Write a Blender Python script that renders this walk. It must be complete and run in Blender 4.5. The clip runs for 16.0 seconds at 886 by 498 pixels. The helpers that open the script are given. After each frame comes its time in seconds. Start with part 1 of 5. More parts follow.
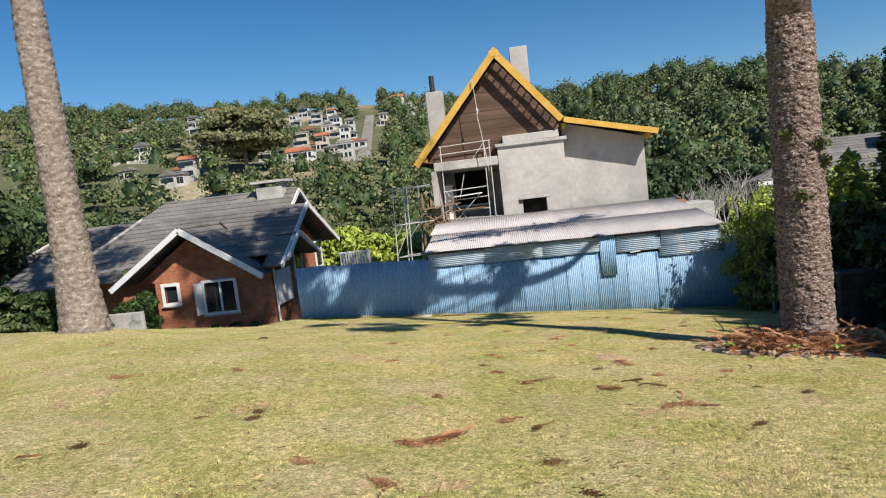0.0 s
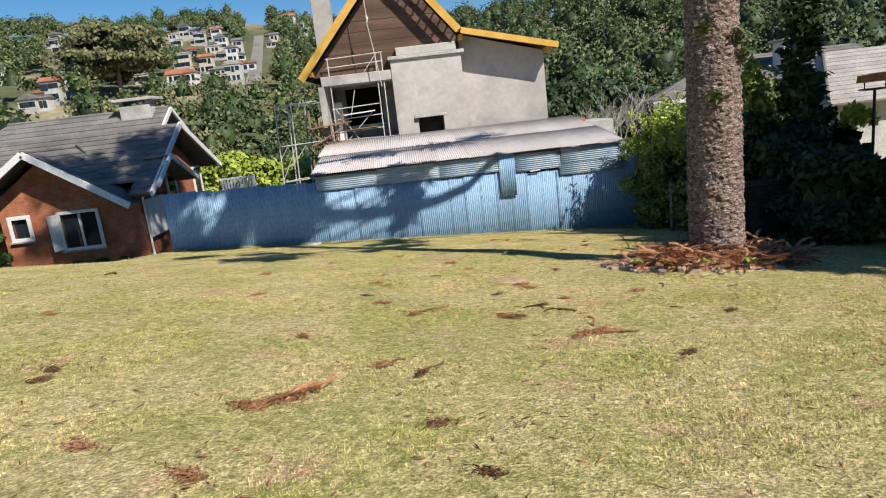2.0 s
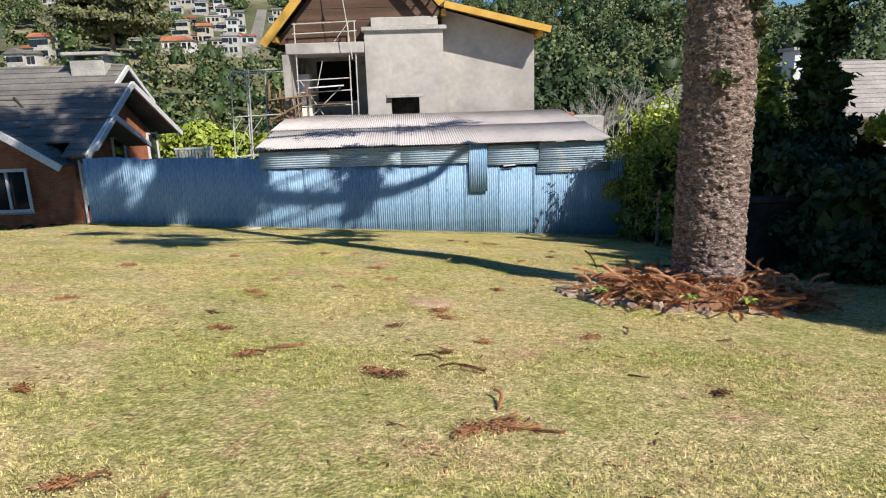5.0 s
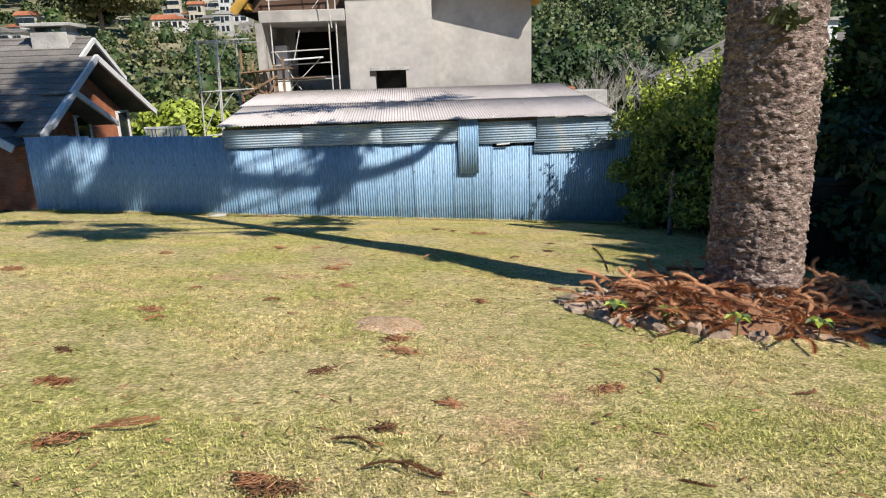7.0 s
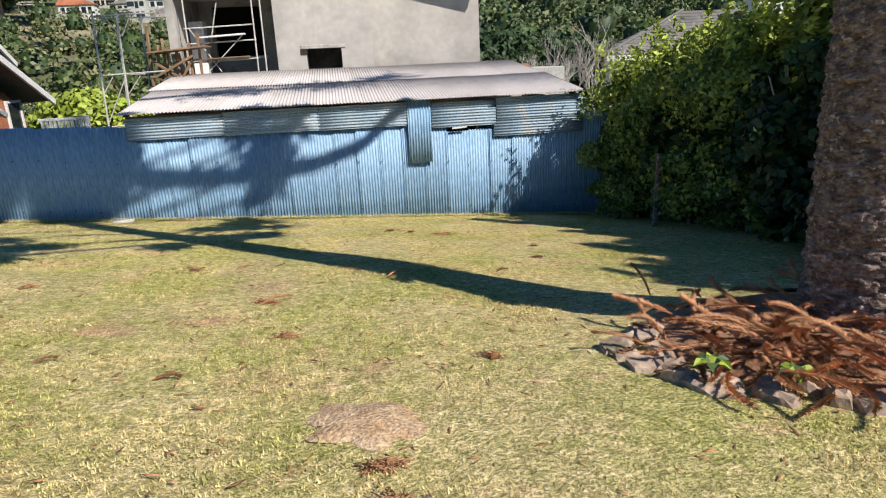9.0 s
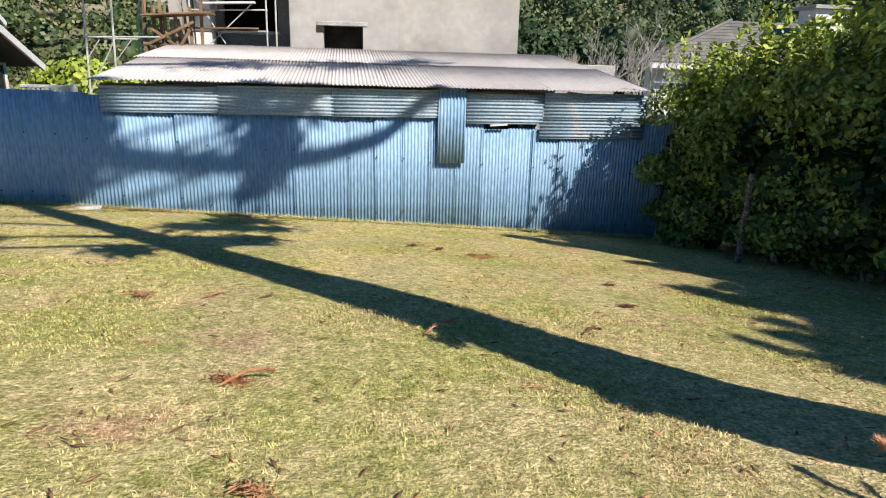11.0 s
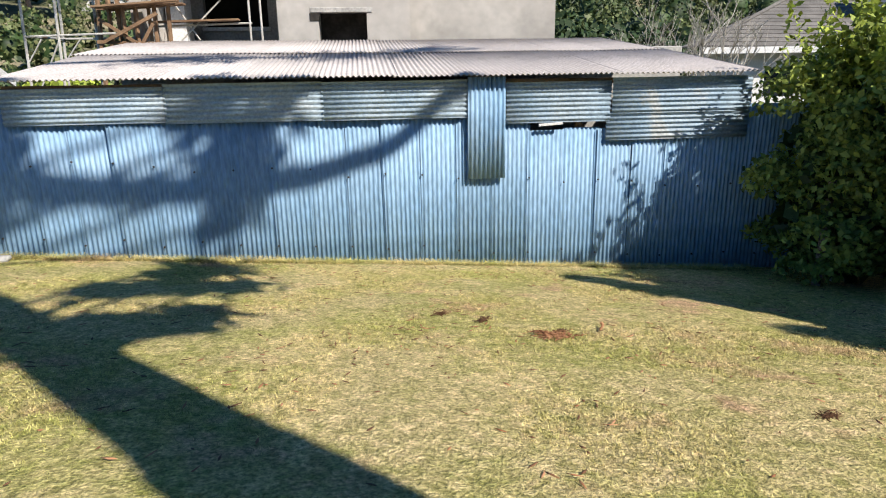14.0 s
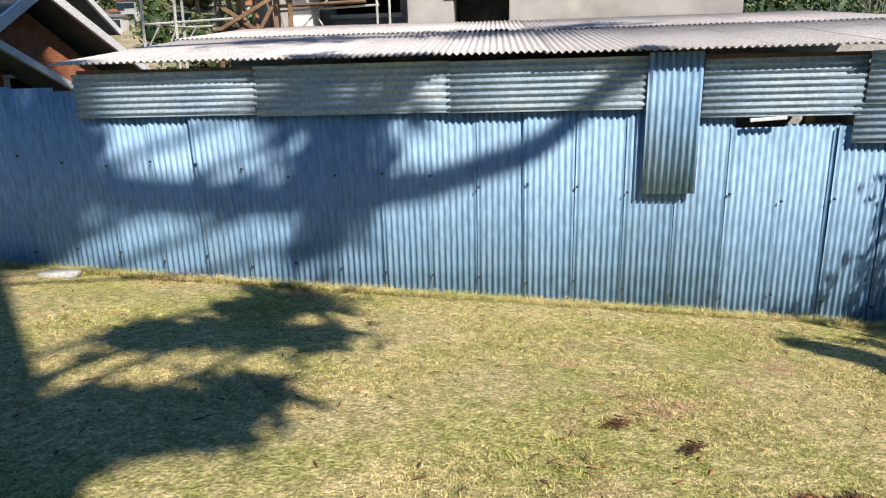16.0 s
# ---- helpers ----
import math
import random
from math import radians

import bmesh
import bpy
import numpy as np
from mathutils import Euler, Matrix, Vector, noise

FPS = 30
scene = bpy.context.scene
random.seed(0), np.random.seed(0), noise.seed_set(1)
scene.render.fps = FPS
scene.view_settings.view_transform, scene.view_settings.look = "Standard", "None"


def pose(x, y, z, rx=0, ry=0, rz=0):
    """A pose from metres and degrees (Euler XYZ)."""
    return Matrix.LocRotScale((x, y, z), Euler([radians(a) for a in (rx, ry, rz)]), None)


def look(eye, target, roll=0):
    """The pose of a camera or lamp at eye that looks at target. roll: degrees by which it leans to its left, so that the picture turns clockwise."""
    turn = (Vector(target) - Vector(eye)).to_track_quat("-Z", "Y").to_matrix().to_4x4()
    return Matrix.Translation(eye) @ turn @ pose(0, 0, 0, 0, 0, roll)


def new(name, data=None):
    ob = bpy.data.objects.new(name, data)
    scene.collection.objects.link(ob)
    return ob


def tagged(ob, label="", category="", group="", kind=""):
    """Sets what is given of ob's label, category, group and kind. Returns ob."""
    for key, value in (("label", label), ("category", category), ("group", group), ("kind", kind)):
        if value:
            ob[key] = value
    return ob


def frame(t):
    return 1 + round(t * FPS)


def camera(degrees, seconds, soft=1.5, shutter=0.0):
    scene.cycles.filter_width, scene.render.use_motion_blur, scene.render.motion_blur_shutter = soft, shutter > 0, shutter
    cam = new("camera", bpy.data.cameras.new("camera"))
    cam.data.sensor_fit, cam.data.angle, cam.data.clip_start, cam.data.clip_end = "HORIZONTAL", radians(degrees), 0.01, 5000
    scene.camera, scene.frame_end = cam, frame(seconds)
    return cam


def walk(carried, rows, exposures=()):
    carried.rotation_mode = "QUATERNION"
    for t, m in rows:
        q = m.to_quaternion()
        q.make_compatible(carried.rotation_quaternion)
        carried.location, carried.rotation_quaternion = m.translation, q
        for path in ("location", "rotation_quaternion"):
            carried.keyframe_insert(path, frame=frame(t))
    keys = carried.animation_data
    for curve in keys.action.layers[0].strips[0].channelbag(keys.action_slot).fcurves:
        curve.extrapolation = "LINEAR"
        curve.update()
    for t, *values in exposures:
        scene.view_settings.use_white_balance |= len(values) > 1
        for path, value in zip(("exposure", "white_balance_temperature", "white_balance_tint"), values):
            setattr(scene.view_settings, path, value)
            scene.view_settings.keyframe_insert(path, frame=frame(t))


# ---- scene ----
cam = camera(69.6, 16.0, soft=1.1)
PATH = [
    (0, (0.007, -1.237, 1.969), (-0.22, 0.742, 1.788), -6.6),
    (0.5, (-0.028, -0.911, 1.873), (-0.202, 1.063, 1.603), -7.7),
    (1, (-0.058, -0.487, 1.699), (-0.105, 1.483, 1.36), -8.0),
    (1.5, (0.021, -0.085, 1.596), (0.022, 1.873, 1.19), -8.0),
    (2, (0.175, 0.331, 1.505), (0.228, 2.283, 1.072), -6.6),
    (2.5, (0.342, 0.756, 1.44), (0.445, 2.706, 1.008), -5.7),
    (3, (0.596, 1.114, 1.355), (0.702, 3.062, 0.914), -5.4),
    (3.5, (0.82, 1.455, 1.298), (0.918, 3.402, 0.849), -4.3),
    (3.7, (0.895, 1.619, 1.278), (0.999, 3.565, 0.828), -3.5),
    (5.8, (1.55, 3.491, 0.96), (1.627, 5.432, 0.485), -1.7),
    (6, (1.622, 3.688, 0.939), (1.698, 5.628, 0.458), -2.0),
    (6.5, (1.669, 4.148, 0.849), (1.748, 6.084, 0.351), -2.1),
    (7, (1.676, 4.607, 0.8), (1.761, 6.538, 0.285), -2.0),
    (7.5, (1.69, 5.134, 0.741), (1.806, 7.06, 0.213), -2.4),
    (8, (1.572, 5.65, 0.637), (1.77, 7.562, 0.088), -2.2),
    (8.5, (1.476, 6.191, 0.58), (1.726, 8.095, 0.024), -2.6),
    (9, (1.446, 6.763, 0.554), (1.722, 8.663, -0.007), -2.8),
    (9.2, (1.419, 7.005, 0.516), (1.709, 8.9, -0.054), -2.2),
    (11.3, (1.285, 9.545, 0.156), (1.557, 11.448, -0.397), 1.5),
    (11.5, (1.28, 9.765, 0.146), (1.552, 11.666, -0.412), 1.0),
    (12, (1.245, 10.349, 0.083), (1.537, 12.251, -0.464), 0.1),
    (12.5, (1.274, 10.924, 0.006), (1.565, 12.828, -0.532), -0.7),
    (13, (1.369, 11.472, -0.062), (1.654, 13.379, -0.597), -0.7),
    (13.5, (1.443, 12.012, -0.121), (1.711, 13.92, -0.656), -1.1),
    (14, (1.526, 12.581, -0.175), (1.742, 14.496, -0.71), -1.0),
    (14.5, (1.549, 13.183, -0.271), (1.697, 15.104, -0.807), -0.7),
    (15, (1.53, 13.753, -0.322), (1.533, 15.682, -0.851), -1.2),
    (15.5, (1.528, 14.293, -0.359), (1.451, 16.221, -0.886), -1.0),
    (16, (1.481, 14.852, -0.401), (1.294, 16.772, -0.93), -1.6),
]
walk(cam, [(t, look(e, g, r)) for t, e, g, r in PATH], exposures=[(0, 0.35), (8, 0.37), (11, 0.49), (12.5, 0.54), (13.5, 0.46), (15, 0.47), (16, 0.47)])

# ---- daylight: clear sky, sun behind the walker's right shoulder ----
SUN_EL, SUN_TO = 43.0, Vector((0.66, -0.75, 0)) * math.cos(radians(43)) + Vector((0, 0, math.sin(radians(43))))
world = bpy.data.worlds.new("sky")
world.use_nodes = True
scene.world = world
wt = world.node_tree
sky = wt.nodes.new("ShaderNodeTexSky")
sky.sky_type, sky.sun_disc = "NISHITA", False
sky.sun_elevation, sky.sun_rotation = radians(SUN_EL), math.atan2(0.66, -0.75)
sky.altitude, sky.air_density, sky.dust_density, sky.ozone_density = 900, 1.0, 0.3, 3.0
bg = wt.nodes["Background"]
bg.inputs["Strength"].default_value = 0.080
hsv = wt.nodes.new("ShaderNodeHueSaturation")
hsv.inputs["Saturation"].default_value = 1.32
wt.links.new(sky.outputs[0], hsv.inputs["Color"])
wt.links.new(hsv.outputs[0], bg.inputs["Color"])
sun = new("sun", bpy.data.lights.new("sun", "SUN"))
sun.data.energy, sun.data.angle, sun.data.color = 5.0, radians(0.53), (1.0, 0.93, 0.83)
sun.matrix_world = look((0, 0, 30), Vector((0, 0, 30)) - SUN_TO)

rng = np.random.default_rng(7)


# ---- materials ----
def material(name, a, b, scale=3.0, rough=0.8, fine=40.0, bump=0.3, spots=None, spot_scale=1.0, spot_at=0.6, island=0.0, metal=0.0, dist=0.01, stretch=(1, 1, 1), random=0.0, grain=0.28):
    m = bpy.data.materials.new(name)
    m.use_nodes = True
    n, l = m.node_tree.nodes, m.node_tree.links
    p = n["Principled BSDF"]
    p.inputs["Roughness"].default_value, p.inputs["Metallic"].default_value = rough, metal
    p.inputs["Specular IOR Level"].default_value = 0.3
    tc, mp = n.new("ShaderNodeTexCoord"), n.new("ShaderNodeMapping")
    mp.inputs["Scale"].default_value = stretch
    l.new(tc.outputs["Object"], mp.inputs[0])

    def noise_of(s, detail=5.0):
        t = n.new("ShaderNodeTexNoise")
        t.inputs["Scale"].default_value, t.inputs["Detail"].default_value = s, detail
        l.new(mp.outputs[0], t.inputs["Vector"])
        return t.outputs["Fac"]

    def ramp(src, lo, hi):
        t = n.new("ShaderNodeMapRange")
        t.inputs["From Min"].default_value, t.inputs["From Max"].default_value = lo, hi
        l.new(src, t.inputs["Value"])
        return t.outputs["Result"]

    def mix(fac, x, y, kind="MIX"):
        t = n.new("ShaderNodeMix")
        t.data_type, t.blend_type = "RGBA", kind
        for sock, v in ((t.inputs[0], fac), (t.inputs[6], x), (t.inputs[7], y)):
            if isinstance(v, (int, float)):
                sock.default_value = v
            elif isinstance(v, tuple):
                sock.default_value = (*v, 1)
            else:
                l.new(v, sock)
        return t.outputs[2]

    col = mix(ramp(noise_of(scale), 0.35, 0.65), a, b)
    fn = noise_of(fine, 3.0)
    dark = mix(ramp(fn, 0.3, 0.7), (1 - grain,) * 3, (1 + grain * 0.5,) * 3)
    if spots:
        col = mix(ramp(noise_of(spot_scale, 6.0), spot_at, spot_at + 0.1), col, spots)
    col = mix(1.0, col, dark, "MULTIPLY")
    if island or random:
        src = n.new("ShaderNodeNewGeometry").outputs["Random Per Island"] if island else n.new("ShaderNodeObjectInfo").outputs["Random"]
        k = island or random
        r = n.new("ShaderNodeMapRange")
        r.inputs["To Min"].default_value, r.inputs["To Max"].default_value = 1 - k, 1 + k
        l.new(src, r.inputs["Value"])
        h = n.new("ShaderNodeHueSaturation")
        l.new(r.outputs[0], h.inputs["Value"])
        l.new(col, h.inputs["Color"])
        col = h.outputs[0]
    l.new(col, p.inputs["Base Color"])
    if bump:
        bp = n.new("ShaderNodeBump")
        bp.inputs["Strength"].default_value, bp.inputs["Distance"].default_value = bump, dist
        l.new(fn, bp.inputs["Height"])
        l.new(bp.outputs[0], p.inputs["Normal"])
    return m


def lawn_material(name, green, straw, earth, speckle, bump):
    """Mown turf: green and straw patches at two scales, bare earth spots, blade-sized speckle."""
    m = bpy.data.materials.new(name)
    m.use_nodes = True
    n, l = m.node_tree.nodes, m.node_tree.links
    p = n["Principled BSDF"]
    p.inputs["Roughness"].default_value = 0.9
    p.inputs["Specular IOR Level"].default_value = 0.2
    tc = n.new("ShaderNodeTexCoord")

    def field(scale, detail, lo, hi):
        t, r = n.new("ShaderNodeTexNoise"), n.new("ShaderNodeMapRange")
        t.inputs["Scale"].default_value, t.inputs["Detail"].default_value, t.inputs["Roughness"].default_value = scale, detail, 0.65
        r.inputs["From Min"].default_value, r.inputs["From Max"].default_value = lo, hi
        l.new(tc.outputs["Object"], t.inputs["Vector"])
        l.new(t.outputs["Fac"], r.inputs["Value"])
        return r.outputs["Result"]

    def blend(fac, x, y, kind="MIX"):
        t = n.new("ShaderNodeMix")
        t.data_type, t.blend_type = "RGBA", kind
        for sock, v in ((t.inputs[0], fac), (t.inputs[6], x), (t.inputs[7], y)):
            if isinstance(v, tuple):
                sock.default_value = (*v, 1)
            elif isinstance(v, float):
                sock.default_value = v
            else:
                l.new(v, sock)
        return t.outputs[2]

    patches = blend(field(0.75, 9.0, 0.42, 0.57), green, straw)
    tufts = blend(field(9.0, 6.0, 0.36, 0.64), tuple(c * 0.82 for c in green), tuple(min(0.9, c * 1.12) for c in straw))
    col = blend(0.5, patches, tufts)
    col = blend(field(1.15, 8.0, 0.555, 0.68), col, earth)
    fine = field(speckle, 4.0, 0.36, 0.64)
    col = blend(1.0, col, blend(field(13.0, 5.0, 0.40, 0.60), (0.74, 0.76, 0.68), (1.18, 1.16, 1.18)), "MULTIPLY")
    col = blend(1.0, col, blend(fine, (0.50, 0.51, 0.44), (1.36, 1.34, 1.38)), "MULTIPLY")
    if bump:
        b = n.new("ShaderNodeBump")
        b.inputs["Strength"].default_value, b.inputs["Distance"].default_value = bump, 0.03
        l.new(fine, b.inputs["Height"])
        l.new(b.outputs[0], p.inputs["Normal"])
    else:
        r, h = n.new("ShaderNodeMapRange"), n.new("ShaderNodeHueSaturation")
        r.inputs["To Min"].default_value, r.inputs["To Max"].default_value = 0.68, 1.22
        l.new(n.new("ShaderNodeNewGeometry").outputs["Random Per Island"], r.inputs["Value"])
        l.new(r.outputs[0], h.inputs["Value"])
        l.new(col, h.inputs["Color"])
        col = h.outputs[0]
    l.new(col, p.inputs["Base Color"])
    return m


M_LAWN = lawn_material("lawn_soil", (0.42, 0.418, 0.125), (0.70, 0.565, 0.305), (0.59, 0.40, 0.24), 42.0, 0.7)
M_BLADE = lawn_material("grass_blade", (0.43, 0.445, 0.125), (0.68, 0.555, 0.275), (0.60, 0.42, 0.25), 16.0, 0)
M_HILL = material("hill_scrub", (0.075, 0.09, 0.04), (0.14, 0.14, 0.07), 0.03, 0.95, 0.4, 0.5, (0.34, 0.29, 0.19), 0.016, 0.54, dist=0.5)
M_BLUE = material("blue_painted_sheet", (0.205, 0.36, 0.54), (0.29, 0.43, 0.585), 1.2, 0.5, 22, 0.12, (0.36, 0.45, 0.545), 2.2, 0.60, random=0.08, stretch=(1, 1, 0.25))
M_GREYBLUE = material("faded_blue_sheet", (0.26, 0.36, 0.46), (0.36, 0.435, 0.50), 1.5, 0.5, 25, 0.12, (0.40, 0.43, 0.45), 2.0, 0.60, random=0.08)
M_ROOFSHEET = material("weathered_cement_sheet", (0.48, 0.445, 0.44), (0.57, 0.525, 0.515), 0.8, 0.85, 30, 0.15, (0.40, 0.37, 0.34), 1.2, 0.60, random=0.08)
M_CEMENT = material("raw_cement_render", (0.40, 0.375, 0.35), (0.52, 0.49, 0.455), 0.7, 0.9, 5, 0.12, (0.37, 0.35, 0.325), 0.5, 0.56, grain=0.10)
M_CONC = material("old_concrete", (0.36, 0.35, 0.33), (0.52, 0.50, 0.47), 1.2, 0.9, 18, 0.3, (0.22, 0.21, 0.19), 1.0, 0.6)
M_FASCIA = material("ochre_timber", (0.60, 0.34, 0.06), (0.72, 0.44, 0.10), 1.5, 0.6, 30, 0.2, stretch=(1, 1, 1))
M_PLANK = material("dark_stained_plank", (0.085, 0.05, 0.035), (0.15, 0.09, 0.065), 1.2, 0.75, 25, 0.3, random=0.18, stretch=(0.3, 1, 3))
M_WOOD = material("scaffold_timber", (0.20, 0.12, 0.07), (0.34, 0.22, 0.13), 2.0, 0.8, 25, 0.3)
M_POLE = material("galvanised_pole", (0.50, 0.48, 0.44), (0.64, 0.62, 0.58), 4, 0.5, 30, 0.1, (0.20, 0.10, 0.06), 3, 0.6)
# near-black paint in place of unlit interiors
M_DARK = material("painted_unlit_dark", (0.012, 0.011, 0.010), (0.03, 0.027, 0.024), 2, 0.95, 12, 0.2)
# near-black that puts shade into the colour of recess, notch and garden wall
M_SHADE_BLACK = material("painted_shade_black", (0.02, 0.018, 0.016), (0.05, 0.045, 0.04), 3, 0.95, 12, 0.2)
M_TILE = material("grey_roof_tile", (0.15, 0.14, 0.13), (0.215, 0.20, 0.185), 0.9, 0.75, 12, 0.3, (0.27, 0.25, 0.22), 0.7, 0.62, random=0.14)
M_TILE_PALE = material("pale_roof_tile", (0.34, 0.31, 0.29), (0.44, 0.40, 0.37), 0.9, 0.75, 12, 0.3, random=0.12)
M_WHITE = material("white_paint", (0.74, 0.74, 0.74), (0.82, 0.81, 0.80), 2, 0.5, 20, 0.08, (0.55, 0.54, 0.52), 2.5, 0.64)
M_IRON = material("dark_iron", (0.03, 0.03, 0.03), (0.06, 0.055, 0.05), 5, 0.5, 30, 0.1)
M_BARK = material("araucaria_bark", (0.12, 0.082, 0.068), (0.34, 0.25, 0.215), 11, 0.95, 30, 1.0, (0.50, 0.43, 0.38), 17, 0.57, dist=0.03, stretch=(1, 1, 1.7), grain=0.55)
M_BARK_PALE = material("lichened_bark", (0.19, 0.145, 0.12), (0.36, 0.30, 0.25), 6, 0.95, 40, 0.9, (0.52, 0.50, 0.40), 8, 0.60, dist=0.02, stretch=(1, 1, 1.8))
M_TWIG = material("grey_twig", (0.38, 0.35, 0.31), (0.54, 0.51, 0.46), 5, 0.9, 30, 0.3)
M_FROND = material("dead_red_frond", (0.34, 0.135, 0.06), (0.60, 0.32, 0.17), 4, 0.85, 30, 0, random=0.3)
M_FROND_DARK = material("dead_brown_frond", (0.13, 0.065, 0.034), (0.28, 0.14, 0.07), 4, 0.85, 30, 0, random=0.3)
M_STONE = material("edging_stone", (0.30, 0.215, 0.16), (0.47, 0.36, 0.28), 7, 0.9, 25, 0.9, (0.20, 0.19, 0.12), 3, 0.6, random=0.15)
M_SAND = material("ochre_sand", (0.46, 0.30, 0.17), (0.62, 0.45, 0.29), 9, 0.95, 50, 0.8, dist=0.03, grain=0.5)
M_SOIL = material("dry_soil", (0.22, 0.11, 0.06), (0.38, 0.21, 0.125), 3, 0.95, 30, 0.6, dist=0.03)
M_ROAD = material("pale_concrete_road", (0.40, 0.38, 0.34), (0.50, 0.47, 0.43), 0.2, 0.9, 2, 0.1)
M_TERRA = material("terracotta_roof", (0.36, 0.12, 0.06), (0.46, 0.19, 0.10), 0.5, 0.8, 4, 0.2)
M_ORANGE = material("orange_tin", (0.62, 0.22, 0.05), (0.70, 0.28, 0.08), 5, 0.5, 30, 0.1)

M_WALLS = [material("limewash_" + n, a, b, 0.4, 0.8, 3, 0.1) for n, a, b in (("grey", (0.50, 0.49, 0.46), (0.58, 0.56, 0.53)), ("cream", (0.56, 0.50, 0.40), (0.64, 0.58, 0.48)), ("white", (0.64, 0.63, 0.61), (0.72, 0.71, 0.69)))]


def leaf_material(name, a, b, scale=0.8, rough=0.55, k=0.35):
    return material(name, a, b, scale, rough, 20, 0, island=k)


M_LEAF_DARK = leaf_material("dark_leaf", (0.030, 0.055, 0.019), (0.07, 0.11, 0.036), 0.15, k=0.25)
# leaf green darkened so the colour itself carries deep shade
M_LEAF_PAINTED_SHADE = leaf_material("leaf_darkened_for_shade", (0.022, 0.045, 0.014), (0.05, 0.085, 0.022), 0.6)
M_LEAF_MID = leaf_material("mid_leaf", (0.055, 0.092, 0.030), (0.11, 0.15, 0.05), 0.15, k=0.25)
# yellow-green foliage; on the hedge tops it also stands in for sunlight
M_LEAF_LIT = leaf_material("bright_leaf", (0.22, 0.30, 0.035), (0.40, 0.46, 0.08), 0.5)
M_LEAF_HEDGE = leaf_material("hedge_leaf", (0.085, 0.135, 0.026), (0.36, 0.42, 0.085), 1.2)
M_LEAF_YELLOW = leaf_material("golden_leaf", (0.40, 0.40, 0.02), (0.55, 0.50, 0.05), 1.5)
M_LEAF_CONIFER = leaf_material("conifer_spray", (0.025, 0.05, 0.015), (0.06, 0.10, 0.025), 1.5)
M_LEAF_OLIVE = leaf_material("olive_leaf", (0.085, 0.10, 0.040), (0.135, 0.145, 0.06), 0.15, k=0.25)

M_CANOPY_DARK = leaf_material("dark_canopy", (0.038, 0.060, 0.022), (0.12, 0.15, 0.055), 0.5, k=0.32)
M_CANOPY_MID = leaf_material("mid_canopy", (0.075, 0.10, 0.034), (0.185, 0.21, 0.08), 0.4, k=0.32)
M_CANOPY_OLIVE = leaf_material("olive_canopy", (0.125, 0.135, 0.055), (0.225, 0.22, 0.105), 0.4, k=0.32)


def brick_material():
    m = material("red_brick", (0.32, 0.105, 0.05), (0.44, 0.17, 0.085), 2.5, 0.85, 30, 0.2)
    n, l = m.node_tree.nodes, m.node_tree.links
    p = n["Principled BSDF"]
    col = p.inputs["Base Color"].links[0].from_socket
    tc = n.new("ShaderNodeTexCoord")
    sep, com = n.new("ShaderNodeSeparateXYZ"), n.new("ShaderNodeCombineXYZ")
    add = n.new("ShaderNodeMath")
    l.new(tc.outputs["Object"], sep.inputs[0])
    l.new(sep.outputs[0], add.inputs[0])
    l.new(sep.outputs[1], add.inputs[1])
    l.new(add.outputs[0], com.inputs[0])
    l.new(sep.outputs[2], com.inputs[1])
    br = n.new("ShaderNodeTexBrick")
    br.inputs["Scale"].default_value, br.inputs["Mortar Size"].default_value = 1.0, 0.008
    br.inputs["Brick Width"].default_value, br.inputs["Row Height"].default_value = 0.24, 0.075
    br.inputs["Color1"].default_value, br.inputs["Color2"].default_value, br.inputs["Mortar"].default_value = (0.85, 0.85, 0.85, 1), (1.2, 1.1, 1.1, 1), (1.1, 1.5, 1.9, 1)
    l.new(com.outputs[0], br.inputs["Vector"])
    mx = n.new("ShaderNodeMix")
    mx.data_type, mx.blend_type = "RGBA", "MULTIPLY"
    mx.inputs[0].default_value = 1.0
    l.new(col, mx.inputs[6])
    l.new(br.outputs["Color"], mx.inputs[7])
    l.new(mx.outputs[2], p.inputs["Base Color"])
    return m


M_BRICK = brick_material()


def glass_material():
    m = bpy.data.materials.new("window_glass")
    m.use_nodes = True
    p = m.node_tree.nodes["Principled BSDF"]
    p.inputs["Base Color"].default_value = (0.02, 0.025, 0.03, 1)
    p.inputs["Roughness"].default_value = 0.06
    return m


M_GLASS = glass_material()


# ---- building helpers ----
def origin(ob):
    p = Vector((0, 0, 0))
    while ob:
        p += ob.location
        ob = ob.parent
    return p


def thing(name, at, label, category, group="", kind=""):
    ob = new(name)
    ob.location = at
    ob.empty_display_size = 0.1
    return tagged(ob, label, category, group, kind)


def put(name, me, mat, parent=None, label="", smooth=False, at=None):
    ob = new(name, me)
    if mat:
        me.materials.append(mat)
    if smooth:
        me.polygons.foreach_set("use_smooth", [True] * len(me.polygons))
    if parent:
        ob.parent = parent
        o = origin(parent)
        if at is None:
            me.transform(Matrix.Translation(-o))
        else:
            ob.location = Vector(at) - o
    elif at is not None:
        ob.location = at
    return tagged(ob, label)


def part(name, bm, mat, parent, label="", smooth=False):
    me = bpy.data.meshes.new(name)
    bm.to_mesh(me)
    bm.free()
    return put(name, me, mat, parent, label, smooth)


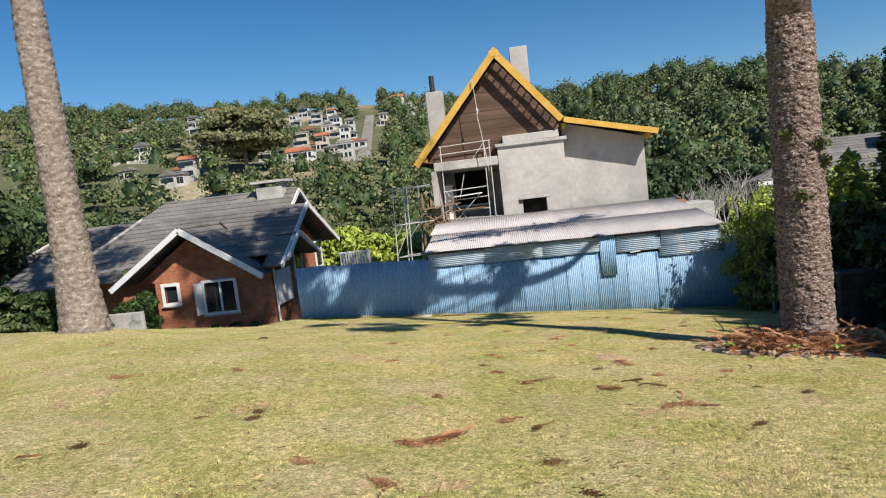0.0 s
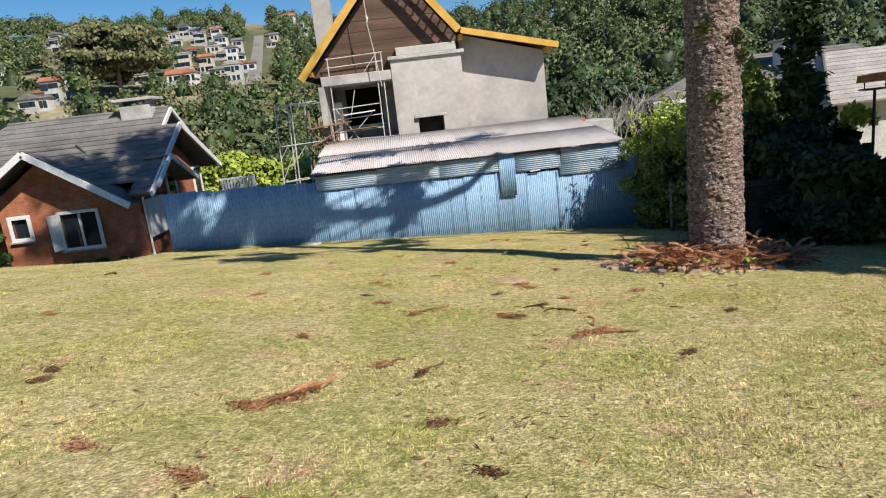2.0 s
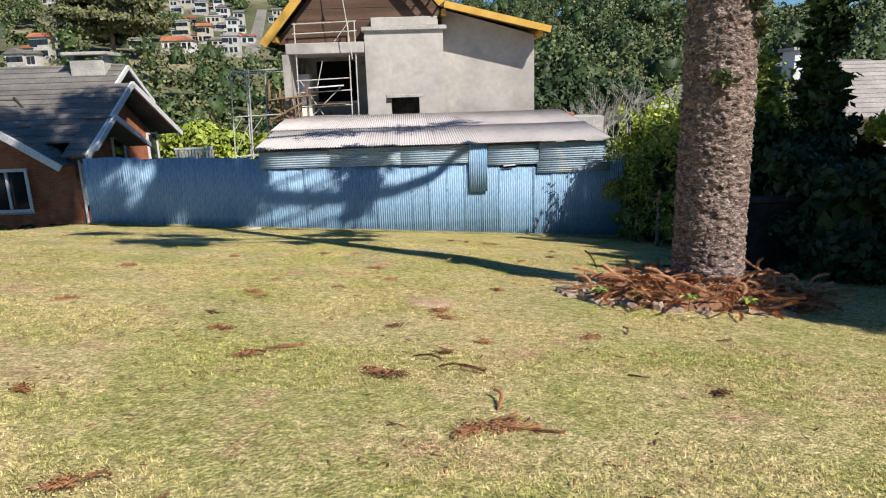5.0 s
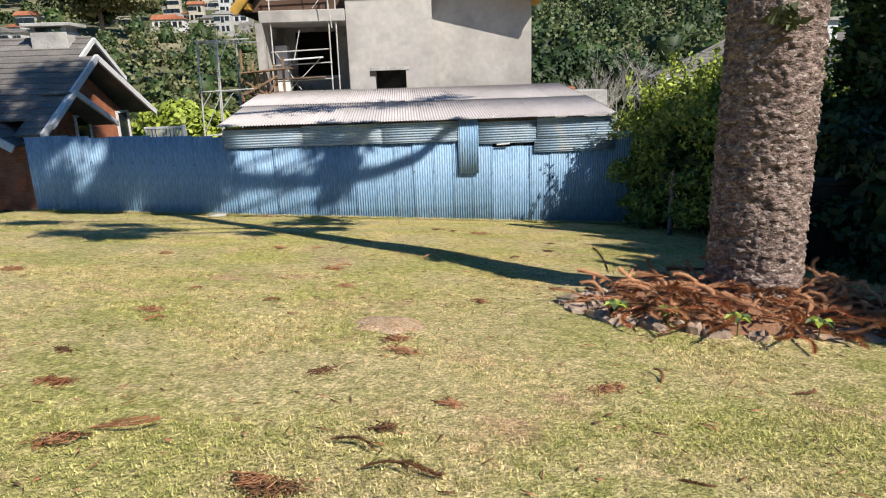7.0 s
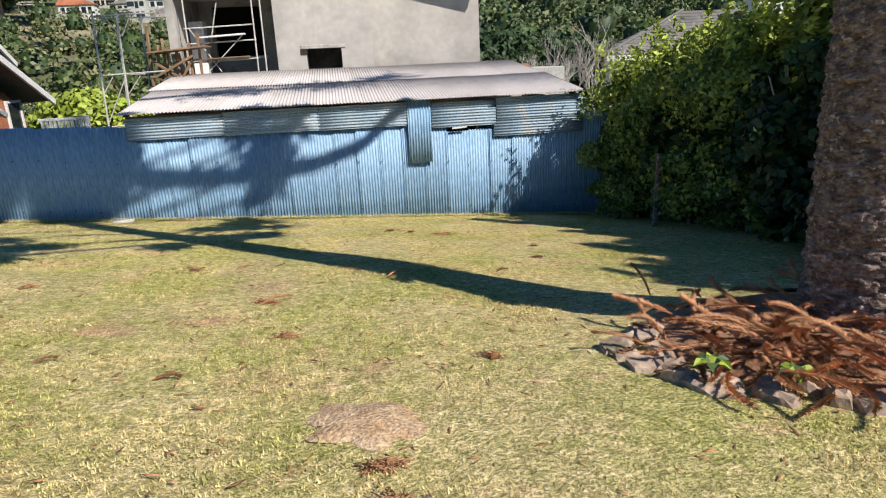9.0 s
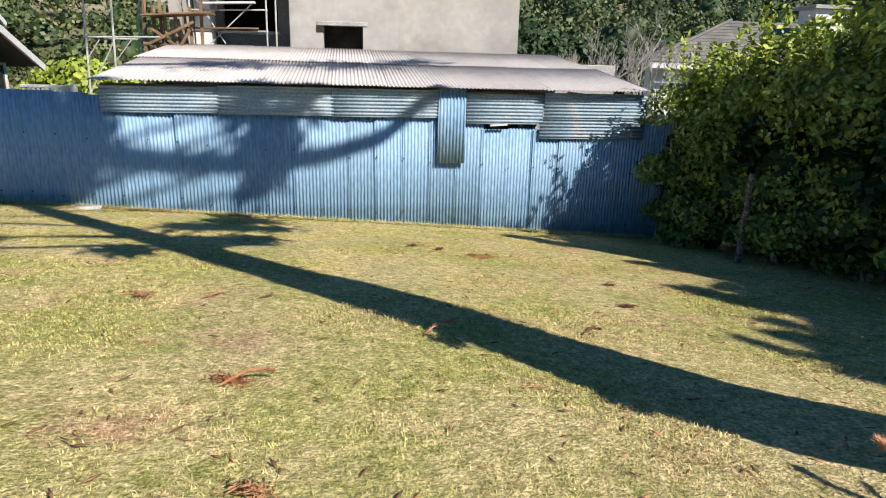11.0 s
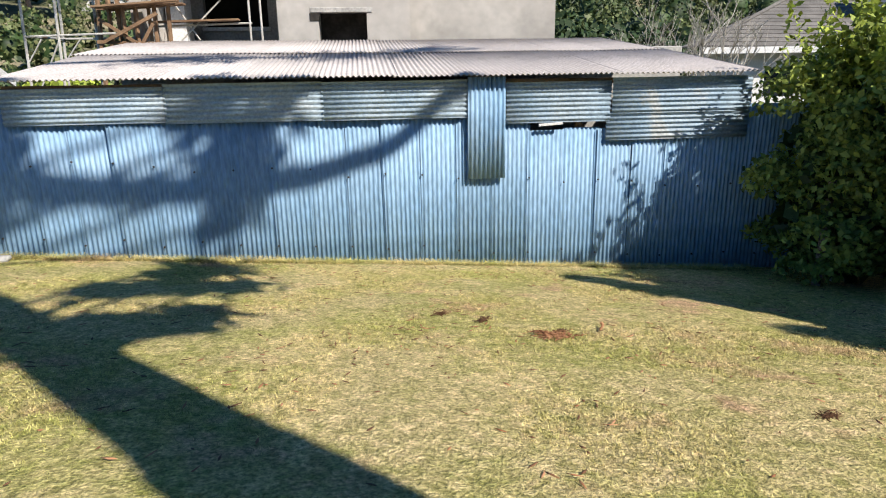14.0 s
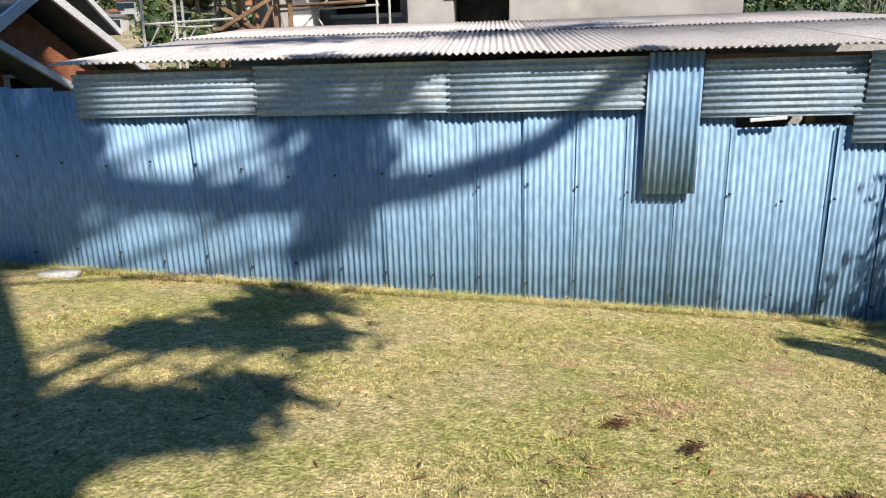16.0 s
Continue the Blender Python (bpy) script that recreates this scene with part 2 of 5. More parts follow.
def mesh_of(name, verts, faces):
    me = bpy.data.meshes.new(name)
    verts = np.asarray(verts, np.float32)
    faces = np.asarray(faces, np.int32)
    k = faces.shape[1]
    me.vertices.add(len(verts))
    me.vertices.foreach_set("co", verts.ravel())
    me.loops.add(faces.size)
    me.loops.foreach_set("vertex_index", faces.ravel())
    me.polygons.add(len(faces))
    me.polygons.foreach_set("loop_start", np.arange(0, faces.size, k, dtype=np.int32))
    me.polygons.foreach_set("loop_total", np.full(len(faces), k, np.int32))
    me.update(calc_edges=True)
    return me


def box(bm, x0, x1, y0, y1, z0, z1, bevel=0.0):
    vs = [bm.verts.new(p) for p in ((x0, y0, z0), (x1, y0, z0), (x1, y1, z0), (x0, y1, z0), (x0, y0, z1), (x1, y0, z1), (x1, y1, z1), (x0, y1, z1))]
    fs = [bm.faces.new([vs[i] for i in f]) for f in ((3, 2, 1, 0), (4, 5, 6, 7), (0, 1, 5, 4), (1, 2, 6, 5), (2, 3, 7, 6), (3, 0, 4, 7))]
    if bevel:
        bmesh.ops.bevel(bm, geom=list({e for f in fs for e in f.edges}), offset=bevel, segments=1, affect="EDGES")
    return bm


def boxed(x0, x1, y0, y1, z0, z1, bevel=0.0):
    return box(bmesh.new(), x0, x1, y0, y1, z0, z1, bevel)


def beam(a, b, w, h, bm=None, bevel=0.004):
    """A squared timber from a to b, w across and h high."""
    bm = bm or bmesh.new()
    a, b = Vector(a), Vector(b)
    d = b - a
    side = d.cross(Vector((0, 0, 1)))
    side = side.normalized() if side.length > 1e-6 else Vector((1, 0, 0))
    up = side.cross(d).normalized()
    vs = []
    for p in (a, b):
        for s, u in ((-1, -1), (1, -1), (1, 1), (-1, 1)):
            vs.append(bm.verts.new(p + side * s * w / 2 + up * u * h / 2))
    fs = [bm.faces.new([vs[i] for i in f]) for f in ((0, 1, 2, 3), (7, 6, 5, 4), (0, 4, 5, 1), (1, 5, 6, 2), (2, 6, 7, 3), (3, 7, 4, 0))]
    bmesh.ops.recalc_face_normals(bm, faces=fs)
    if bevel:
        bmesh.ops.bevel(bm, geom=list({e for f in fs for e in f.edges}), offset=bevel, segments=1, affect="EDGES")
    return bm


def tube(points, radii, n=8, bm=None):
    bm = bm or bmesh.new()
    pts = [Vector(p) for p in points]
    rings = []
    for i, p in enumerate(pts):
        d = (pts[min(i + 1, len(pts) - 1)] - pts[max(i - 1, 0)]).normalized()
        s = d.cross(Vector((0.31, 0.2, 0.93)))
        s = s.normalized() if s.length > 1e-4 else Vector((1, 0, 0))
        u = s.cross(d)
        r = radii[i] if isinstance(radii, (list, tuple)) else radii
        rings.append([bm.verts.new(p + (s * math.cos(6.2832 * k / n) + u * math.sin(6.2832 * k / n)) * r) for k in range(n)])
    for a, b in zip(rings, rings[1:]):
        for k in range(n):
            bm.faces.new((a[k], a[(k + 1) % n], b[(k + 1) % n], b[k]))
    bm.faces.new(rings[0][::-1])
    bm.faces.new(rings[-1])
    bmesh.ops.recalc_face_normals(bm, faces=bm.faces[:])
    return bm


def prism(outline, axis, lo, hi, bm=None):
    """A flat outline of (u, z) pairs, thick from lo to hi along axis 'x' or 'y'."""
    bm = bm or bmesh.new()
    at = (lambda u, z, d: (d, u, z)) if axis == "x" else (lambda u, z, d: (u, d, z))
    a = [bm.verts.new(at(u, z, lo)) for u, z in outline]
    b = [bm.verts.new(at(u, z, hi)) for u, z in outline]
    fs = [bm.faces.new(a), bm.faces.new(b[::-1])]
    k = len(outline)
    fs += [bm.faces.new((a[i], b[i], b[(i + 1) % k], a[(i + 1) % k])) for i in range(k)]
    bmesh.ops.recalc_face_normals(bm, faces=fs)
    return bm


def leaf_quads(P, size, flat=0.0, long=1.6, N=None):
    """Diamond leaves of about that size round the points P."""
    n = len(P)
    d = rng.normal(size=(n, 3))
    d[:, 2] *= 1 - flat
    if N is not None:
        d = np.cross(N, d)
    d /= np.linalg.norm(d, axis=1)[:, None] + 1e-9
    s = np.cross(d, rng.normal(size=(n, 3)) if N is None else N + 0.35 * rng.normal(size=(n, 3)))
    s /= np.linalg.norm(s, axis=1)[:, None] + 1e-9
    L = (size * rng.uniform(0.6, 1.3, n))[:, None]
    d, s = d * L * long / 2, s * L / 2
    v = np.stack([P - d, P + s, P + d, P - s], 1).reshape(-1, 3)
    return v, np.arange(n * 4).reshape(-1, 4)


def crown_points(at, R, H, blobs, per, hollow=0.65):
    """Points in clumps over an uneven crown: at is the crown's middle."""
    out, nor = [], []
    for _ in range(blobs):
        d = rng.normal(size=3)
        d /= np.linalg.norm(d)
        c = np.array(at) + d * np.array([R, R, H]) * rng.uniform(0.35, 0.85)
        r = R * rng.uniform(0.28, 0.5)
        q = rng.normal(size=(per, 3))
        q /= np.linalg.norm(q, axis=1)[:, None]
        q[:, 2] = np.where(q[:, 2] < -0.3, -q[:, 2], q[:, 2])
        out.append(c + q * r * rng.uniform(hollow, 1.08, per)[:, None] * np.array([1, 1, 0.8 * min(1.4, H / R)]))
        nor.append(q + 0.45 * rng.normal(size=(per, 3)))
    return np.concatenate(out), np.concatenate(nor)


# ---- the lie of the land ----
def sstep(a, b, v):
    t = np.clip((v - a) / (b - a), 0, 1)
    return t * t * (3 - 2 * t)


RIDGE_AZ = np.array([-180, -60, -40, -30, -20, -12, -5, 4, 10, 15, 20, 27, 35, 60, 180.0])
RIDGE_EL = np.array([5, 9.0, 9.3, 9.1, 9.1, 9.1, 8.0, 7.2, 7.6, 7.5, 7.0, 5.4, 5, 5, 5.0])
RIDGE_R = np.array([500, 420, 420, 430, 440, 440, 430, 380, 300, 280, 260, 260, 260, 300, 500.0])


def land(x, y):
    x, y = np.asarray(x, float), np.asarray(y, float)
    lawn = 0.1396 - 0.0678 * np.clip(x, -25, 25) - 0.1288 * np.clip(y, -14, 60)
    lawn = lawn - 0.11 * sstep(15, 21.7, y) + 0.25 * np.exp(-((x + 5.5) ** 2 + (y - 9.5) ** 2) / 14) + 0.34 * np.exp(-((x + 11.4) ** 2 + (y - 14.2) ** 2) / 3.0)
    lawn = lawn + 0.14 * np.exp(-((x - 4.7) ** 2 + (y - 10.9) ** 2) / 1.6)
    lawn = lawn + 0.05 * np.exp(-((x - 1.9) ** 2 + (y - 13.9) ** 2) / 1.2) - 0.03 * np.exp(-((x - 3.4) ** 2 + (y - 12.3) ** 2) / 0.6)
    start = np.where(x < -8.6, 18.0 - 0 * x, 22.6)
    low = -3.6 - 0.13 * np.clip(y - 27, 0, 60) + 0 * x
    z = lawn + (low - lawn) * sstep(start, start + 7, y)
    r = np.hypot(x, y + 1.2)
    az = np.degrees(np.arctan2(x, y + 1.2))
    el, rr = np.interp(az, RIDGE_AZ, RIDGE_EL), np.interp(az, RIDGE_AZ, RIDGE_R)
    top = 1.9 + rr * np.tan(np.radians(el)) - 6
    r0 = np.where(az > 2, 62.0, 95.0)
    f = np.clip((r - r0) / (rr - r0), 0, 1)
    hill = -11.0 + (top + 11.0) * (0.75 * f + 0.25 * sstep(0, 1, f)) - 0.10 * np.clip(r - rr, 0, 900)
    hill = hill + 3.0 * np.sin(x * 0.031 + 1) * np.sin(y * 0.027) * f * (1 - f) * 4
    hill = np.where(np.abs(az) > 100, np.maximum(z, z + (r - 60) * 0.05), hill)
    return z + (hill - z) * sstep(45, 110, r)


def on_land(x, y, dz=0.0):
    return Vector((x, y, float(land(x, y)) + dz))


# ---- ground: one sheet to the horizon ----
def build_ground():
    def steps(lo, hi, d, far):
        mid = list(np.arange(lo, hi + 1e-6, d))
        g, out, v = d, [], hi
        while v < far:
            g *= 1.16
            v += g
            out.append(v)
        g, inn, v = d, [], lo
        while v > -far:
            g *= 1.16
            v -= g
            inn.append(v)
        return np.array(inn[::-1] + mid + out)

    xs, ys = steps(-13, 11, 0.24, 1600), steps(-4, 24, 0.24, 1600)
    X, Y = np.meshgrid(xs, ys)
    Z = land(X, Y)
    near = (np.abs(X) < 30) & (np.abs(Y) < 60)
    bumps = np.array([noise.noise((x * 0.9, y * 0.9, 0)) * 0.035 + noise.noise((x * 3, y * 3, 4)) * 0.012 if k else 0 for x, y, k in zip(X.ravel(), Y.ravel(), near.ravel())])
    V = np.stack([X.ravel(), Y.ravel(), Z.ravel() + bumps], 1)
    w = len(xs)
    i = (np.arange(len(ys) - 1)[:, None] * w + np.arange(w - 1)[None]).ravel()
    me = mesh_of("ground", V, np.stack([i, i + 1, i + w + 1, i + w], 1))
    ob = put("ground", me, M_LAWN, smooth=True)
    me.materials.append(M_HILL)
    c = np.zeros(len(me.polygons) * 3)
    me.polygons.foreach_get("center", c)
    c = c.reshape(-1, 3)
    wild = (c[:, 1] > 22.3) | (c[:, 0] < -30) | (c[:, 0] > 26) | (c[:, 1] < -25) | ((c[:, 1] > 20) & (c[:, 0] < -9))
    me.polygons.foreach_set("material_index", wild.astype(np.int32))
    tagged(ob, "sloping dry mown lawn running out into a wooded valley and hillside", "ground", kind="structure")


build_ground()


# ---- corrugated sheets ----
def corrugated(name, w, h, pitch=0.0665, depth=0.009, per=6, thick=0.0025, rows=1, wave=0.0):
    """A sheet w wide in x with ridges running up z for h, in the plane y = 0."""
    n = max(2, round(w / pitch * per))
    u = np.linspace(0, w, n + 1)
    y = depth * np.sin(u / pitch * 2 * np.pi)
    vs, zs = [], np.linspace(0, h, rows + 1)
    for off in (0, thick):
        for z in zs:
            vs.append(np.stack([u, y + off + wave * np.sin(z * 1.7 + u), np.full(n + 1, z)], 1))
    V = np.concatenate(vs)
    F, m, half = [], n + 1, (n + 1) * (rows + 1)
    for r in range(rows):
        a = np.arange(n) + r * m
        F.append(np.stack([a, a + 1, a + m + 1, a + m], 1))
        b = a + half
        F.append(np.stack([b + m, b + m + 1, b + 1, b], 1))
    a = np.arange(n)
    F.append(np.stack([a + half, a + half + 1, a + 1, a], 1))
    t = a + rows * m
    F.append(np.stack([t, t + 1, t + half + 1, t + half], 1))
    for c in (0, n):
        e = np.array([[c + r * m, c + (r + 1) * m, c + (r + 1) * m + half, c + r * m + half] for r in range(rows)])
        F.append(e)
    return mesh_of(name, V, np.concatenate(F))


FENCE_Y = 21.7
fence = thing("fence", on_land(0, FENCE_Y), "weathered light-blue fence of upright corrugated metal sheets", "fence")
sheet_mesh = corrugated("sheet", 0.56, 2.75, depth=0.012, rows=2)
sheet_mesh.materials.append(M_BLUE)
screw_bm = bmesh.new()
bmesh.ops.create_cone(screw_bm, cap_ends=True, segments=6, radius1=0.016, radius2=0.012, depth=0.02)
bmesh.ops.rotate(screw_bm, verts=screw_bm.verts[:], matrix=Matrix.Rotation(radians(90), 3, "X"))
screw_mesh = bpy.data.meshes.new("screw")
screw_bm.to_mesh(screw_mesh)
screw_bm.free()
screw_mesh.materials.append(M_IRON)
rnd = random.Random(3)
k, x = 0, -8.25
while x < 8.2:
    if x < -3.35:
        top = -0.27 - (x + 8.25) * 0.043 + rnd.uniform(-0.03, 0.03)
    elif 3.4 < x < 4.9:
        top = -0.98 + rnd.uniform(-0.05, 0.05)
    else:
        top = -0.70
    ob = new("sheet", sheet_mesh)
    ob.parent = fence
    ob.matrix_basis = Matrix.Translation(Vector((x, FENCE_Y + rnd.uniform(-0.004, 0.004), top - 2.75)) - origin(fence)) @ pose(0, 0, 0, rnd.uniform(-0.3, 0.3), rnd.uniform(-0.4, 0.4), rnd.uniform(1.6, 2.8))
    for dz in (1.62, 0.12):
        sc = new("screw", screw_mesh)
        sc.parent = fence
        base = float(land(x, FENCE_Y))
        sc.location = Vector((x + 0.545, FENCE_Y - 0.030, base + dz * 0.72 + rnd.uniform(-0.05, 0.05) + 0.1)) - origin(fence)
    x += 0.525
    k += 1
for x in (-8.2, -5.6, -3.3, -0.6, 2.0, 4.6, 7.2):
    part("post", beam((x, FENCE_Y + 0.10, float(land(x, FENCE_Y)) - 0.3), (x, FENCE_Y + 0.10, -0.6), 0.09, 0.09), M_WOOD, fence)

# ---- shed behind the fence ----
shed = thing("shed", on_land(2, 24.5), "low site shed with patched blue sheet front and pale corrugated roof", "shed")


def laid_sheet(name, x0, x1, z0, z1, y, mat, label=""):
    """A corrugated sheet with its ridges lying level."""
    me = corrugated(name, z1 - z0, x1 - x0, depth=0.014, rows=3)
    me.transform(Matrix(((0, 0, 1, x0), (0, 1, 0, y), (1, 0, 0, z0), (0, 0, 0, 1))))
    return put(name, me, mat, shed, label)


laid_sheet("wall_sheet", -3.20, -1.13, -0.77, -0.30, 21.655, M_GREYBLUE)
laid_sheet("wall_sheet", -1.15, 0.94, -0.79, -0.27, 21.645, M_GREYBLUE)
laid_sheet("wall_sheet", 0.92, 2.95, -0.80, -0.28, 21.638, M_GREYBLUE)
laid_sheet("wall_sheet", 3.48, 5.02, -0.90, -0.33, 21.640, M_GREYBLUE)
laid_sheet("wall_sheet", 4.96, 7.15, -1.18, -0.76, 21.640, M_GREYBLUE)
laid_sheet("wall_sheet", 5.03, 7.15, -0.80, -0.29, 21.620, M_GREYBLUE)
me = corrugated("door_sheet", 0.54, 1.42, depth=0.015, rows=2)
me.transform(Matrix.Translation((2.93, 21.61, -1.67)))
put("door_sheet", me, M_BLUE, shed, "upright blue sheet patch")
part("wood_scrap", beam((3.95, 21.60, -0.93), (4.30, 21.60, -0.91), 0.03, 0.035), M_WHITE, shed, "pale splintered batten end")
part("back_wall", boxed(-3.1, 7.0, 25.8, 25.9, -4.2, -0.05), M_CONC, shed)
part("side_wall", boxed(-3.1, -3.0, 21.9, 25.8, -4.2, -0.35), M_CONC, shed)
part("side_wall", boxed(6.9, 7.0, 21.9, 25.8, -4.2, -0.4), M_CONC, shed)
part("eave_beam", beam((-3.2, 21.78, -0.30), (7.1, 21.78, -0.34), 0.07, 0.08), M_WOOD, shed)


def roof_row(y0, z0, y1, z1, x0, x1):
    L = math.hypot(y1 - y0, z1 - z0)
    sh = corrugated("roof_sheet", 1.10, L, pitch=0.075, depth=0.014, per=6, thick=0.006, rows=2)
    sh.materials.append(M_ROOFSHEET)
    x, r = x0, random.Random(5)
    tilt = math.degrees(math.atan2(z1 - z0, y1 - y0))
    while x < x1 - 0.2:
        ob = new("roof_sheet", sh)
        ob.parent = shed
        ob.matrix_basis = Matrix.Translation(Vector((x, y0 + r.uniform(-0.03, 0.03), z0 + r.uniform(0, 0.012) - (x - x0) * 0.004)) - origin(shed)) @ pose(0, 0, 0, tilt - 90, 0, 0) @ Matrix.Diagonal((1, 1, 1, 1)) @ pose(0, 0, 0, 0, -0.4, 0)
        x += 1.04


roof_row(21.45, -0.20, 24.7, 0.205, -3.30, 7.05)
roof_row(24.5, 0.200, 27.75, 0.56, -3.42, 6.3)

# ---- low concrete parapet beside the building site ----
parapet = thing("parapet", (6.9, 27.8, -3.6), "low grey concrete parapet with a brick-topped edge", "wall")
part("wall", boxed(6.3, 8.3, 26.2, 28.2, -5.0, 0.28, 0.02), M_CONC, parapet)
part("brick_edge", boxed(6.3, 7.4, 27.0, 28.25, 0.284, 0.40, 0.01), M_BRICK, parapet, "unplastered red brick course")

def wall_with_holes(name, axis, u0, u1, z0, z1, lo, hi, holes, mat, parent):
    """A wall in u (x or y) and z, thick from lo to hi, with openings (u0, u1, z0, z1)."""
    us = sorted({u0, u1, *[h[0] for h in holes], *[h[1] for h in holes]})
    zs = sorted({z0, z1, *[h[2] for h in holes], *[h[3] for h in holes]})
    bm = bmesh.new()
    for a, c in zip(us, us[1:]):
        for d, e in zip(zs, zs[1:]):
            m, q = (a + c) / 2, (d + e) / 2
            if any(h[0] < m < h[1] and h[2] < q < h[3] for h in holes):
                continue
            box(bm, *((a, c, lo, hi) if axis == "x" else (lo, hi, a, c)), d, e)
    bmesh.ops.remove_doubles(bm, verts=bm.verts[:], dist=1e-4)
    inner = [f for f in bm.faces if all(len(e.link_faces) > 2 for e in f.edges)]
    bmesh.ops.delete(bm, geom=inner, context="FACES_ONLY")
    return part(name, bm, mat, parent)


# ---- house under construction ----
site = thing("unfinished_house", (1.3, 29, -4.6), "unfinished grey rendered house with dark-boarded gable and ochre rafters", "house")
YB, YW, AX0 = 28.05, 28.55, -0.08
wall_with_holes("chimney_breast", "x", -0.37, 2.6, -6, 3.62, YB, 30.5, [(0.53, 1.62, 0.36, 1.25)], M_CEMENT, site)
# recess back and the notch beside the lintel are painted dark as shade
part("hearth_recess", boxed(0.50, 1.66, 28.9, 29.2, 0.30, 1.30), M_SHADE_BLACK, site, "fireplace opening backed by a panel painted shade-dark")
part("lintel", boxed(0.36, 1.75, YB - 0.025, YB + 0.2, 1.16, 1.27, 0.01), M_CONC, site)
part("lintel_block", boxed(0.34, 0.55, YB - 0.02, YB + 0.2, 0.98, 1.155, 0.01), M_SHADE_BLACK, site)
part("cap_slab", boxed(-0.47, 2.74, YB - 0.12, 30.6, 3.62, 3.77, 0.02), M_CONC, site)
part("cap_upstand", boxed(-0.10, 2.42, YB - 0.02, 30.4, 3.774, 4.10, 0.02), M_CEMENT, site)
wall_r = prism([(2.6, -6), (6.22, -6), (6.22, 3.40), (2.6, 4.42)], "y", YW + 0.2, 29.0)
part("wall", wall_r, M_CEMENT, site)
part("wall", boxed(5.9, 6.22, 29.0, 37, -6, 3.4), M_CEMENT, site)
part("wall", boxed(-3.5, -3.2, 30.6, 37, -6, 3.3), M_CEMENT, site)
part("wall", boxed(-3.5, 6.2, 36.7, 37, -6, 3.3), M_CEMENT, site)
# recessed left bay with its window hole and ring beam
wall_with_holes("bay_wall", "x", -3.5, -0.37, -6, 4.0, 31.6, 31.9, [(-2.75, -1.05, 1.1, 2.8)], M_CONC, site)
# near-black panel set where the room would only be in shade
part("room_dark", boxed(-3.1, -0.5, 33, 33.2, -3, 4), M_DARK, site, "dark panel standing in for the unlit room behind the bay")
part("ring_beam", boxed(-3.35, -0.40, YB, 30.3, 2.86, 3.26, 0.02), M_CEMENT, site)
part("bay_slab", boxed(-3.35, -0.40, YB + 0.1, 31.6, 0.35, 0.55, 0.02), M_CONC, site)
part("bay_cheek", boxed(-3.5, -3.25, YB, 31.6, -6, 2.86), M_CEMENT, site)
part("bay_sill", boxed(-2.8, -1.0, 31.45, 31.595, 1.0, 1.1, 0.01), M_WHITE, site)
part("barge_peak", prism([(AX0 - 0.34, 7.60), (AX0 + 0.34, 7.58), (AX0 + 0.02, 8.0), (AX0 - 0.02, 8.0)], "y", 27.72, 27.82), M_FASCIA, site)
part("block_pier", boxed(-3.2, -2.75, 29.6, 30.28, 0.55, 2.2, 0.01), M_WHITE, site, "pale unrendered block pier")
# gable boards, each with its own edge
AX, AZ = -0.08, 7.98
SL, SR = 4.66 / 4.11, 3.39 / 2.78
z = 3.27
while z < 7.5:
    h = 0.42
    lo, hi = AX - (AZ - 0.42 - (z + h)) / SL, AX + (AZ - 0.42 - (z + h)) / SR
    lo0, hi0 = AX - (AZ - 0.42 - z) / SL, AX + (AZ - 0.42 - z) / SR
    if hi > lo:
        p = prism([(lo0, z), (min(hi0, 2.6), z), (min(hi, 2.6), z + h - 0.012), (lo, z + h - 0.012)], "y", YW + rnd.uniform(-0.012, 0.012), YW + 0.1)
        part("board", p, M_PLANK, site)
    z += h
# dark backing sheet paints the shade seen between the gable boards
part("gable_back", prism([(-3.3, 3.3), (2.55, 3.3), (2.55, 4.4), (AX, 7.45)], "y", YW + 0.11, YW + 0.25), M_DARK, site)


def slope_slab(name, x0, z0, x1, z1, y0, y1, thick, mat, label=""):
    dx, dz = x1 - x0, z1 - z0
    L = math.hypot(dx, dz)
    nx, nz = -dz / L * thick, dx / L * thick
    if nz < 0:
        nx, nz = -nx, -nz
    return part(name, prism([(x0, z0), (x1, z1), (x1 - nx, z1 - nz), (x0 - nx, z0 - nz)], "y", y0, y1), mat, site, label)


slope_slab("roof_deck", AX, AZ, -4.19, 3.32, 28.6, 38, 0.14, M_PLANK)
slope_slab("roof_deck", AX, AZ, 2.72, 4.57, 28.6, 38, 0.14, M_PLANK)
slope_slab("roof_deck", 2.72, 4.57, 6.66, 3.58, 27.87, 38, 0.12, M_WOOD)
slope_slab("barge_board", AX, AZ + 0.02, -4.22, 3.30, 27.73, 27.81, 0.30, M_FASCIA, "ochre painted barge board")
slope_slab("barge_board", AX, AZ + 0.02, 2.70, 4.60, 27.73, 27.81, 0.30, M_FASCIA, "ochre painted barge board")
slope_slab("barge_board", 2.70, 4.60, 6.70, 3.60, 27.73, 27.85, 0.24, M_FASCIA, "ochre painted barge board")
slope_slab("rafter", AX, AZ - 0.06, -4.1, 3.36, 28.1, 28.18, 0.16, M_PLANK)
slope_slab("rafter", AX, AZ - 0.06, 2.66, 4.60, 28.1, 28.18, 0.16, M_PLANK)
for s, n in ((-1, 15), (1, 11)):
    for i in range(n):
        q = (i + 0.6) / n
        ex = AX + (-4.1 - AX) * q if s < 0 else AX + (2.66 - AX) * q
        ez = AZ - 0.1 + (3.36 - AZ) * q if s < 0 else AZ - 0.1 + (4.6 - AZ) * q
        part("batten", beam((ex, 27.78, ez), (ex, 28.7, ez), 0.05, 0.06), M_PLANK, site)
